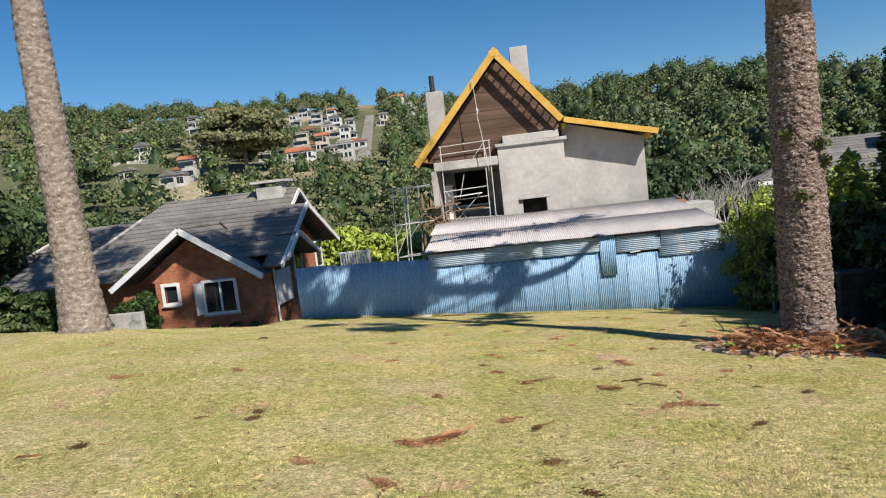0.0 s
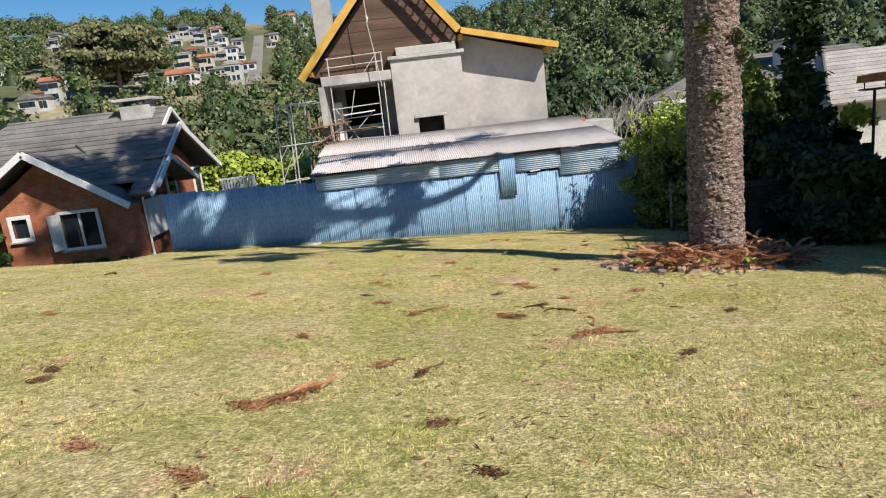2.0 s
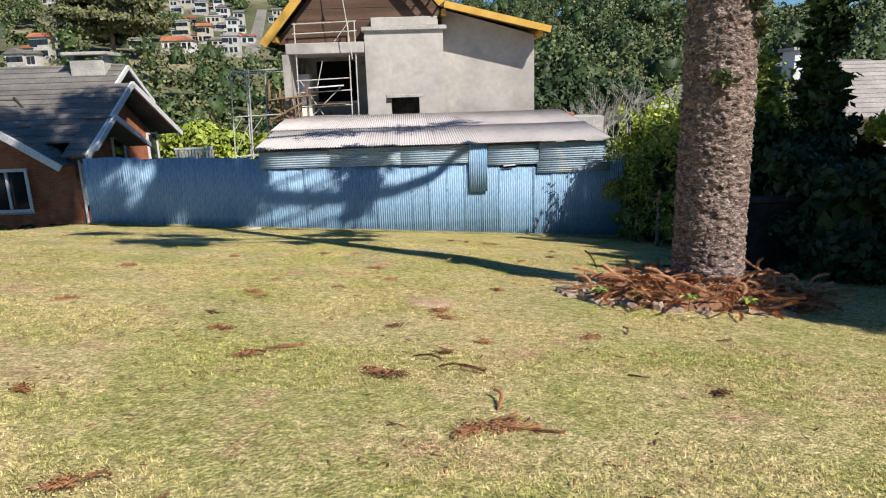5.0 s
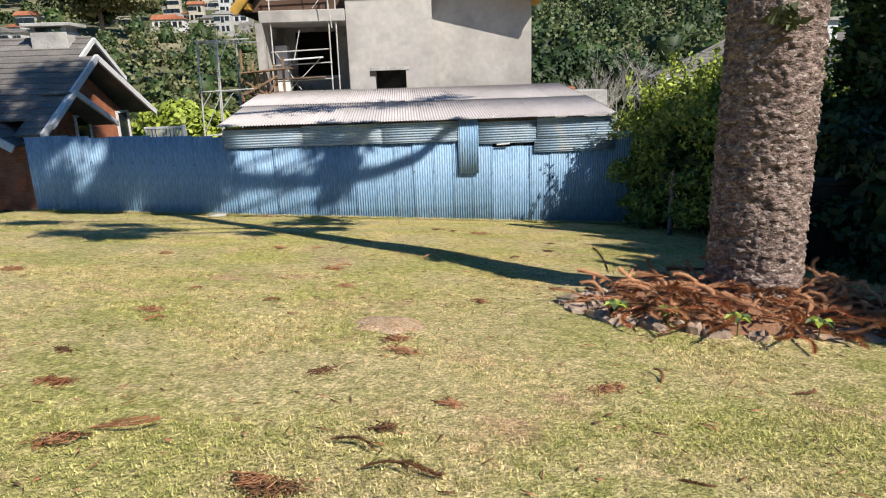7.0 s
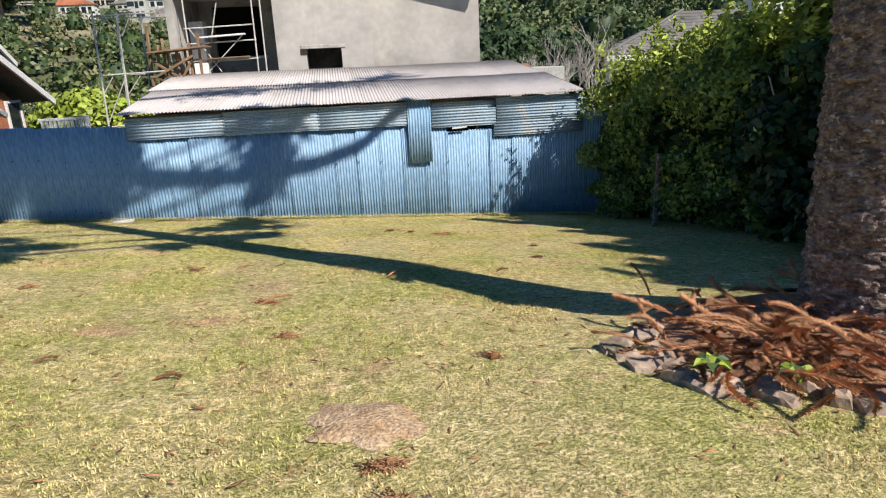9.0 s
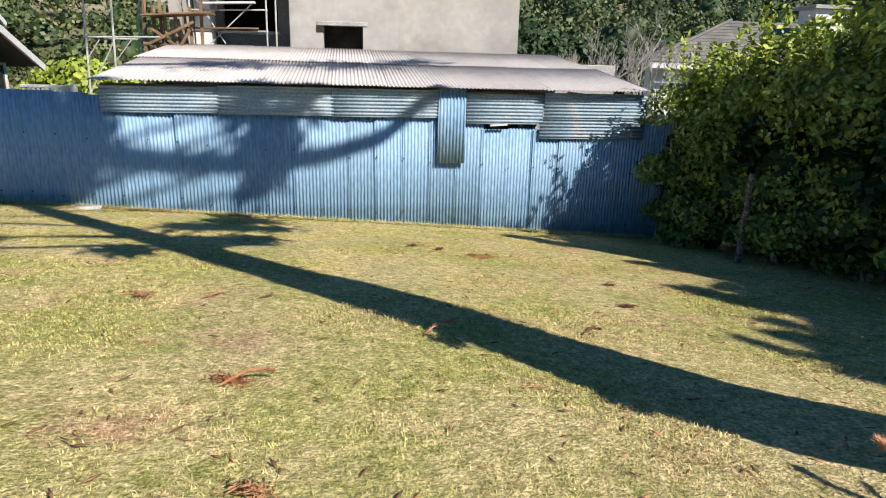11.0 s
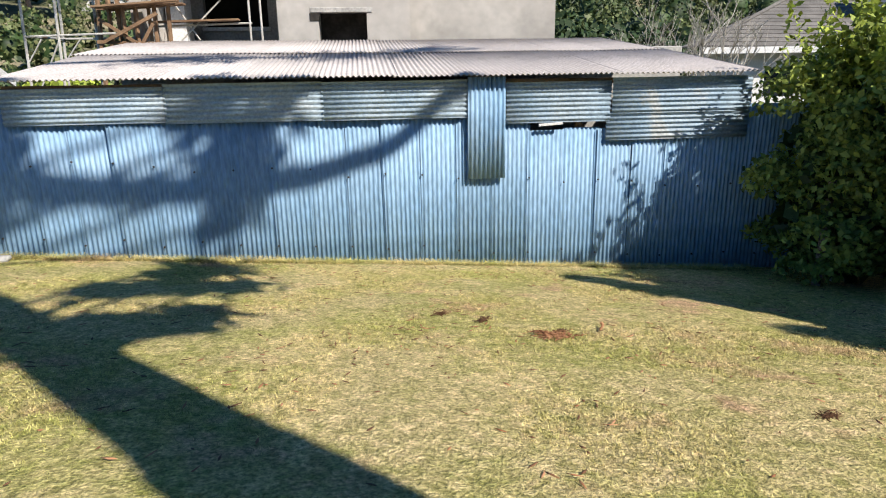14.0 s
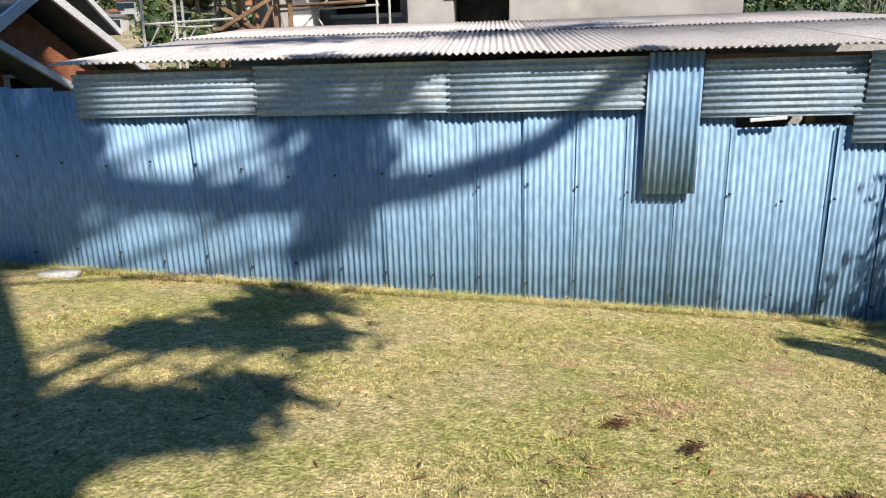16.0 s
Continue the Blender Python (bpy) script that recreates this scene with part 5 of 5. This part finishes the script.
rh.scale, rh.location = (0.62, 0.62, 0.62), (19.08, 37.01, -3.72)
rp = thing("pale_roofed_house", (24, 32, -3.5), "low house with pale grey tiled roof behind the garden", "house")
proof = roof_part(rp)
tiled(proof, (18.8, 28.5, -0.35), (34, 28.5, -0.35), (34, 33.5, 2.05), (21.7, 33.5, 2.05), 13, M_TILE_PALE)
tiled(proof, (18.8, 38.5, -0.35), (18.8, 28.5, -0.35), (21.7, 33.5, 2.05), (21.7, 33.52, 2.05), 13, M_TILE_PALE)
part("hip_cap", tube([(18.8, 28.5, -0.26), (21.7, 33.5, 2.14)], 0.09, 8), M_TILE, proof)
part("wall", boxed(19.6, 33.5, 29.3, 29.6, -8, -0.2), M_CONC, rp)
part("wall", boxed(19.6, 19.9, 29.6, 37, -8, -0.2), M_CONC, rp)
rp.scale, rp.location = (0.75, 0.75, 0.75), (18.15, 24.28, -2.29)


# ---- bare tree behind the shed ----
def bare_tree(at, H, label, seed):
    t = thing("bare_tree", at, label, "tree")
    q = random.Random(seed)
    bm = bmesh.new()

    def grow(p, d, L, r, depth):
        mid = p + d * L * 0.5 + Vector((q.uniform(-1, 1), q.uniform(-1, 1), 0)) * L * 0.05
        e = p + d * L
        tube([p, mid, e], [r, r * 0.8, r * 0.6], 5 if depth > 2 else 4, bm)
        if depth:
            for _ in range(3 if depth > 1 else 3):
                nd = (d + Vector((q.uniform(-1, 1), q.uniform(-1, 1), q.uniform(-0.2, 0.7))) * 0.75).normalized()
                grow(p.lerp(e, q.uniform(0.55, 1.0)), nd, L * q.uniform(0.6, 0.8), r * 0.55, depth - 1)

    grow(Vector(at) - Vector((0, 0, 0.2)), Vector((0, 0, 1)), H * 0.34, 0.12, 5)
    part("branch_work", bm, M_TWIG, t)


# two conifers added out of view, only to throw shade on hedge and lawn
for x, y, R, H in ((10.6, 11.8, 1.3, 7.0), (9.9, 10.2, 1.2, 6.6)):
    conifer(on_land(x, y), R, H, "tall out-of-view conifer added to shade the hedge", M_LEAF_PAINTED_SHADE)

bare_tree(on_land(7.9, 31.0), 6.6, "leafless pale grey tree behind the shed", 15)
bare_tree(on_land(9.4, 28.5), 6.8, "leafless pale grey tree behind the shed", 4)
bare_tree(on_land(11.0, 31.0), 6.6, "leafless pale grey tree behind the shed", 9)
bare_tree(on_land(30, 52), 9.0, "leafless pale grey tree among the woods", 12)


# ---- trees of the valley ----
def tree(at, R, H, leaf, mat, blobs, per, label, group=""):
    t = thing("tree", at, label, "tree", group)
    at = Vector(at)
    part("trunk", tube([at + Vector((0, 0, -0.3)), at + Vector((0.1, 0, H * 0.4)), at + Vector((0, 0.1, H * 0.75))], [0.035 * H, 0.025 * H, 0.01 * H], 8), M_BARK, t)
    for k in range(4):
        a = k * 1.57 + at.x
        part("limb", tube([at + Vector((0, 0, H * 0.38)), at + Vector((math.cos(a) * R * 0.6, math.sin(a) * R * 0.6, H * 0.65))], [0.015 * H, 0.006 * H], 5), M_BARK, t)
    P, N = crown_points((at.x, at.y, at.z + H * 0.62), R, H * 0.42, blobs, per, 0.5)
    v, f = leaf_quads(P, leaf, N=N)
    put("crown", mesh_of("crown", v, f), mat, t)


for x, y, R, H, m, lab in ((-9.6, 44, 3.6, 5.6, M_LEAF_LIT, "bright yellow-green leafy tree behind the fence"), (-6.2, 42, 3.2, 5.0, M_LEAF_LIT, "bright yellow-green leafy tree behind the fence"), (-12.8, 47, 3.4, 5.8, M_LEAF_LIT, "bright yellow-green leafy tree behind the fence"),
                           (-30, 30, 4.5, 8.5, M_LEAF_DARK, "dark green broadleaf tree beside the brick house"), (-36, 40, 5.5, 10.5, M_LEAF_MID, "mid-green broadleaf tree beyond the brick house"), (-27, 44, 5.0, 9, M_LEAF_MID, "mid-green broadleaf tree beyond the brick house"),
                           (-44, 48, 6, 12, M_LEAF_DARK, "dark green broadleaf tree on the valley side"), (-38, 56, 6, 12, M_LEAF_MID, "mid-green broadleaf tree on the valley side"),
                           (16, 47, 4.5, 8, M_LEAF_DARK, "dark green tree behind the tiled house"), (11, 46, 4, 8, M_LEAF_DARK, "dark green tree behind the site"), (13, 54, 4.5, 9, M_LEAF_MID, "mid-green tree on the valley side")):
    tree(on_land(x, y), R, H, 0.26, m, 30, 330, lab)
for x, y, R, H, m in ((-21.0, 22.5, 1.6, 3.0, M_LEAF_DARK), (-17.6, 22.4, 1.2, 2.7, M_LEAF_CONIFER), (-23.5, 21.0, 1.5, 2.4, M_LEAF_MID), (-15.8, 18.9, 1.0, 1.6, M_LEAF_DARK), (-18.6, 19.6, 1.3, 2.2, M_LEAF_MID), (-26.5, 24, 2.0, 4.0, M_LEAF_DARK), (-17.8, 26.4, 1.0, 2.6, M_LEAF_CONIFER)):
    shrub(on_land(x, y), R, H, 0.11, m, 14, 260, "dark leafy garden shrub beside the brick house", group="house shrubs")
for x in (-16.9, -16.2, -14.6, -13.6, -12.6):
    shrub(on_land(x, 27.4), 0.4, 0.6, 0.06, M_LEAF_MID, 6, 90, "low planting along the brick wall", 2, group="wall planting")
shrub(on_land(-9.0, 22.3), 0.7, 0.9, 0.07, M_LEAF_LIT, 9, 120, "low bright-green shrub at the fence end", 3)

TOWN = []

# ---- hillside town ----
def far_place(az, el, lo=130, hi=470):
    best = min((abs(math.degrees(math.atan2(float(land(math.sin(radians(az)) * r, math.cos(radians(az)) * r - 1.2)) + 3 - 1.96, r)) - el), r) for r in range(lo, hi, 4))
    r = best[1]
    return math.sin(radians(az)) * r, math.cos(radians(az)) * r - 1.2, r




def hill_house(az, el, w, storeys, roof_mat, label, turn=0):
    """A house on the far slope: a main block with a lower wing, gable or flat roofs and rows of windows."""
    x, y, far = far_place(az, el)
    g = float(land(x, y))
    TOWN.append((az, far, w))
    q = random.Random(len(TOWN))
    w *= 0.50 * q.uniform(0.85, 1.1)
    h = thing("hillside_house", (x, y, g), label, "house", "houses on the far hill")
    mat = M_WALLS[len(TOWN) % 3]
    side = q.choice((-1, 1))
    for cx, cw, n, dy in ((x, w, storeys, 0.0), (x + side * w * 0.68, w * 0.6, max(1, storeys - 1), q.uniform(-1.2, 1.2))):
        d, top = w * 0.7, g + 2.7 * n
        y0, y1 = y + dy - d / 2, y + dy + d / 2
        part("wall", boxed(cx - cw / 2, cx + cw / 2, y0, y1, g - 4, top), mat, h)
        if roof_mat is M_WHITE:
            part("roof", boxed(cx - cw / 2 - 0.25, cx + cw / 2 + 0.25, y0 - 0.25, y1 + 0.25, top + 0.01, top + 0.35), M_CONC, h)
        elif q.random() < 0.5:
            part("roof", prism([(cx - cw / 2 - 0.4, top), (cx + cw / 2 + 0.4, top), (cx, top + cw * 0.30)], "y", y0 - 0.4, y1 + 0.4), roof_mat, h)
        else:
            part("roof", prism([(y0 - 0.4, top), (y1 + 0.4, top), ((y0 + y1) / 2, top + cw * 0.26)], "x", cx - cw / 2 - 0.4, cx + cw / 2 + 0.4), roof_mat, h)
        for st in range(n):
            for k in ((-0.3, 0.02, 0.3) if cw > 4.5 else (-0.2, 0.22)):
                hw = q.choice((0.45, 0.6, 0.95))
                part("window", boxed(cx + cw * k - hw, cx + cw * k + hw, y0 - 0.06, y0 - 0.01, g + 2.7 * st + q.choice((0.3, 0.8)), g + 2.7 * st + 2.1), M_GLASS, h)
    part("terrace", boxed(x - w / 2 - 1, x + w / 2 + 1, y - w * 0.35 - 2.0, y - w * 0.35 - 1.3, g - 4, g + 0.4), M_CONC, h)


for az, el, w, st, m in ((-32.8, 5.7, 9, 2, M_TILE), (-30.4, 5.7, 10, 2, M_TILE), (-27.2, 4.2, 10, 2, M_TERRA), (-26.3, 7.9, 10, 2, M_TILE), (-25.3, 8.1, 8, 3, M_TERRA), (-24.2, 7.7, 11, 2, M_TILE), (-23.0, 8.1, 12, 2, M_TILE), (-21.4, 8.0, 11, 2, M_TILE), (-26.2, 7.0, 10, 3, M_WHITE), (-25.6, 6.2, 9, 2, M_TILE),
                         (-18.3, 4.9, 13, 1, M_TERRA), (-17.2, 8.0, 12, 2, M_TILE), (-16.0, 5.4, 10, 2, M_TERRA), (-14.6, 7.0, 12, 2, M_TILE), (-14.0, 4.6, 9, 2, M_WHITE), (-15.3, 6.2, 12, 2, M_WHITE), (-13.9, 6.0, 9, 2, M_TILE), (-18.2, 7.4, 8, 2, M_WHITE), (-16.9, 6.6, 9, 1, M_TERRA), (-9.0, 8.2, 13, 2, M_TERRA), (-7.5, 8.2, 10, 2, M_TILE), (-10.1, 7.7, 9, 2, M_WHITE),
                         (4.6, 7.5, 8, 2, M_TILE), (5.4, 7.6, 8, 2, M_WHITE), (-19.5, 6.9, 9, 2, M_TILE), (-22.0, 7.2, 9, 1, M_TERRA), (-28.8, 3.8, 9, 1, M_TILE), (-20.7, 5.0, 7, 1, M_WHITE), (-25.0, 7.4, 9, 2, M_WHITE), (-24.6, 8.4, 9, 2, M_TERRA), (-22.3, 7.7, 8, 2, M_WHITE), (-20.4, 7.6, 9, 2, M_TILE), (-16.2, 7.4, 10, 2, M_WHITE), (-15.0, 5.0, 8, 1, M_TILE), (-14.9, 7.6, 9, 2, M_TERRA), (-13.4, 6.6, 9, 2, M_TILE), (-17.6, 5.8, 9, 2, M_WHITE), (-13.2, 5.2, 8, 1, M_TERRA), (-8.2, 7.6, 9, 2, M_WHITE), (-10.4, 6.8, 8, 2, M_TILE), (-26.6, 5.2, 8, 1, M_TILE), (-31.6, 4.6, 7, 1, M_TILE)):
    hill_house(az, el, w, st, m, "pale hillside house with terracotta roof among trees" if m is M_TERRA else "white hillside house with flat pale roof among trees" if m is M_WHITE else "white hillside house with grey roof among trees")
pts = [far_place(-11.6 - 0.12 * k, 7.6 - 0.40 * k) for k in range(10)]
b = bmesh.new()
prev = None
for x, y, _ in pts:
    a, c = (b.verts.new((x + s * 2.4, y, max(float(land(x - 3, y)), float(land(x + 3, y))) + 0.5)) for s in (-1, 1))
    if prev:
        b.faces.new((prev[0], prev[1], c, a))
    prev = (a, c)
bmesh.ops.solidify(b, geom=b.faces[:], thickness=0.5)
me = bpy.data.meshes.new("hill_road")
b.to_mesh(me)
b.free()
tagged(put("hill_road", me, M_ROAD), "steep pale concrete street climbing the far hill", "road", kind="structure")
x, y, _ = far_place(-22.6, 4.2)
tree((x, y, float(land(x, y))), 14, 19, 0.62, M_CANOPY_OLIVE, 46, 620, "huge spreading olive-green tree on the hillside")

# ---- woods: thousands of crowns on the hillside, past counting ----


ball = bmesh.new()
bmesh.ops.create_icosphere(ball, subdivisions=1, radius=1.0)
ball.verts.ensure_lookup_table()
BALL_V = np.array([v.co for v in ball.verts])
BALL_F = np.array([[v.index for v in f.verts] for f in ball.faces])
keep = BALL_V[BALL_F].mean(1)[:, 2] > -0.45
BALL_F = BALL_F[keep]
ball.free()


def woods(name, n, az0, az1, r0, r1, size, per, leaf, mats, label, seed, gap=None):
    q = np.random.default_rng(seed)
    az, rr = np.radians(q.uniform(az0, az1, n)), np.sqrt(q.uniform(r0 ** 2, r1 ** 2, n))
    x, y = np.sin(az) * rr, np.cos(az) * rr - 1.2
    if gap:
        keep = ~gap(np.degrees(az), rr)
        x, y = x[keep], y[keep]
    z = land(x, y)
    pick = q.integers(0, len(mats), len(x))
    V, I, NN, CV, CF, CI = [], [], [], [], [], []
    for i in range(len(x)):
        R = size * q.uniform(0.55, 1.3)
        H = R * q.uniform(0.8, 1.5)
        d = q.normal(size=(per, 3))
        d /= np.linalg.norm(d, axis=1)[:, None]
        d[:, 2] = np.abs(d[:, 2]) * 1.1 - 0.25
        a, e = q.uniform(0, 6.28, 6), q.uniform(-0.2, 1.2, 6)
        lobes = np.stack([np.cos(a) * np.cos(e), np.sin(a) * np.cos(e), np.sin(e)], 1)
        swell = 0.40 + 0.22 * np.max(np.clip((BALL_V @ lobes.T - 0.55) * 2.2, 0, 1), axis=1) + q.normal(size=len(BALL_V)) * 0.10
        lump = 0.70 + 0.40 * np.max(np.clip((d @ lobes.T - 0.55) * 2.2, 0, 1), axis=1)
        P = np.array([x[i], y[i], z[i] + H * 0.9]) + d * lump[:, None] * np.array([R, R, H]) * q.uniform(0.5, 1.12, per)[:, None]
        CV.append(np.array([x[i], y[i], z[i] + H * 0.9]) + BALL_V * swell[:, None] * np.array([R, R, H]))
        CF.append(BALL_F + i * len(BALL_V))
        # core shells take the last, shade-dark material to paint depth between leaf clumps
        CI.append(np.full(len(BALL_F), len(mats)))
        V.append(P)
        NN.append(d + 0.8 * q.normal(size=(per, 3)))
        I.append(np.full(per, pick[i]))
    P, I = np.concatenate(V), np.concatenate(I)
    v, f = leaf_quads(P, leaf, 0, 1.3, np.concatenate(NN))
    cv = np.concatenate(CV)
    half = np.concatenate(CF)
    f3 = np.concatenate([f[:, [0, 1, 2]], f[:, [0, 2, 3]]]) + len(cv)
    me = mesh_of(name, np.concatenate([cv, v]), np.concatenate([half, f3]))
    I = np.concatenate([np.concatenate(CI), I, I])
    ob = put(name, me, None)
    for m in (*mats, M_LEAF_PAINTED_SHADE):
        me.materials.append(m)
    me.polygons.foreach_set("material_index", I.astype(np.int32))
    return tagged(ob, label, "woods", kind="stuff")


def clearings(az, r):
    town = (az > -27.5) & (az < -6) & (r > 210) & (r < 420) & (np.sin(az * 3.1) * np.sin(r * 0.045) > 0.45)
    street = (np.abs(az + 11.8) < 1.1) & (r > 180)
    near = np.zeros(len(az), bool)
    for a, r1, w in TOWN:
        near |= (np.abs(az - a) < math.degrees(w * 0.5 / r1)) & (r > r1 - 32) & (r < r1 + 6)
    return town | street | near


woods("hillside_woods", 1500, -40, 4, 120, 450, 4.2, 150, 0.70, (M_CANOPY_DARK, M_CANOPY_MID, M_CANOPY_MID, M_CANOPY_OLIVE), "mixed green woods covering the far hillside", 31, clearings)
woods("valley_woods", 210, -42, 3, 62, 125, 3.2, 470, 0.34, (M_CANOPY_DARK, M_CANOPY_MID, M_CANOPY_OLIVE), "dense olive and green trees filling the valley", 32)
woods("ridge_woods", 950, 2, 42, 100, 300, 4.0, 180, 0.58, (M_CANOPY_DARK, M_CANOPY_DARK, M_CANOPY_MID), "dark evergreen woods on the near ridge", 33)
woods("slope_woods", 150, 4, 42, 66, 110, 3.2, 480, 0.31, (M_CANOPY_DARK, M_CANOPY_DARK, M_CANOPY_OLIVE), "dark trees on the slope behind the houses", 34)


# ---- grass: short blades over the lawn ----


def grass(n, x0, x1, y0, y1, seed, size=0.025):
    q = np.random.default_rng(seed)
    x, y = q.uniform(x0, x1, n), q.uniform(y0, y1, n)
    keep = (np.hypot(x - 4.9, y - 10.95) > 1.9) & (np.hypot((x - 1.45) / 0.26, (y - 9.68) / 0.23) > q.uniform(0.35, 1.05, n)) & (y < 21.62)
    x, y = x[keep], y[keep]
    thin = np.array([noise.noise((a * 1.3, c * 1.3, 3)) for a, c in zip(x, y)])
    keep = q.uniform(-0.75, 0.6, len(x)) < thin + 0.70
    x, y = x[keep], y[keep]
    z = land(x, y) - 0.005
    n = len(x)
    B = np.stack([x, y, z], 1)
    V = []
    for k in range(3):
        a = q.uniform(0, 2 * np.pi, n)
        L = size * q.uniform(0.5, 1.5, n)
        lean = q.uniform(0.5, 2.0, n)
        tip = B + np.stack([np.cos(a) * L * lean, np.sin(a) * L * lean, L * 0.8], 1)
        s = np.stack([-np.sin(a), np.cos(a), np.zeros(n)], 1) * 0.0034
        o = np.stack([np.cos(a), np.sin(a), np.zeros(n)], 1) * 0.012
        V.append(np.stack([B + o + s, B + o - s, tip], 1))
    V = np.concatenate(V).reshape(-1, 3)
    return V


V = np.concatenate([grass(9000, -8.3, 7.4, 21.42, 21.615, 5, 0.075), grass(265000, -3.5, 5.5, 2.2, 21.65, 1, 0.016), grass(52000, -12, -3.5, 2.0, 21.65, 2, 0.024), grass(26000, 5.5, 9, 4, 21.6, 3, 0.022)])
me = mesh_of("grass", V, np.arange(len(V)).reshape(-1, 3))
tagged(put("grass", me, M_BLADE), "short dry yellow-green mown grass", "grass", kind="stuff")


# ---- fine brown litter in the grass ----
q = np.random.default_rng(44)
n = 9000
x, y = q.uniform(-9, 7.5, n), q.uniform(1.8, 21.4, n)
keep = q.uniform(-0.6, 0.6, n) < np.array([noise.noise((a * 0.8, c * 0.8, 9)) for a, c in zip(x, y)])
x, y = x[keep], y[keep]
n = len(x)
a, L, w = q.uniform(0, 6.28, n), q.uniform(0.012, 0.045, n), q.uniform(0.003, 0.009, n)
z = land(x, y) + q.uniform(0.008, 0.022, n)
d, s = np.stack([np.cos(a) * L, np.sin(a) * L, q.uniform(-0.1, 0.15, n) * L], 1), np.stack([-np.sin(a) * w, np.cos(a) * w, np.zeros(n)], 1)
P = np.stack([x, y, z], 1)
top = np.stack([P - d, P + s, P + d, P - s], 1)
V = np.concatenate([top, top - np.array([0, 0, 0.004])], 1).reshape(-1, 3)
k = np.arange(n)[:, None] * 8
F = np.concatenate([k + np.array([[0, 1, 2, 3]]), k + np.array([[0, 4, 5, 1]]), k + np.array([[1, 5, 6, 2]]), k + np.array([[2, 6, 7, 3]]), k + np.array([[3, 7, 4, 0]])])
me = mesh_of("leaf_litter", V, F)
ob = put("leaf_litter", me, M_FROND)
me.materials.append(M_FROND_DARK)
me.polygons.foreach_set("material_index", np.tile((q.random(n) < 0.6).astype(np.int32), 5))
tagged(ob, "fine brown needle litter scattered through the grass", "leaf litter", kind="stuff")

# ---- odds and ends by the fence ----
b = bmesh.new()
bmesh.ops.create_icosphere(b, subdivisions=2, radius=1.0)
for v in b.verts:
    c = Vector([math.copysign(abs(k) ** 0.5, k) for k in v.co]) * (1 + 0.25 * noise.noise(v.co * 1.7))
    v.co = Vector((c.x * 0.24, c.y * 0.10, c.z * 0.045)) + on_land(-3.45, 21.25, 0.02)
me = bpy.data.meshes.new("stone")
b.to_mesh(me)
b.free()
tagged(put("stone", me, M_CONC), "pale flat stone at the foot of the fence", "stone")
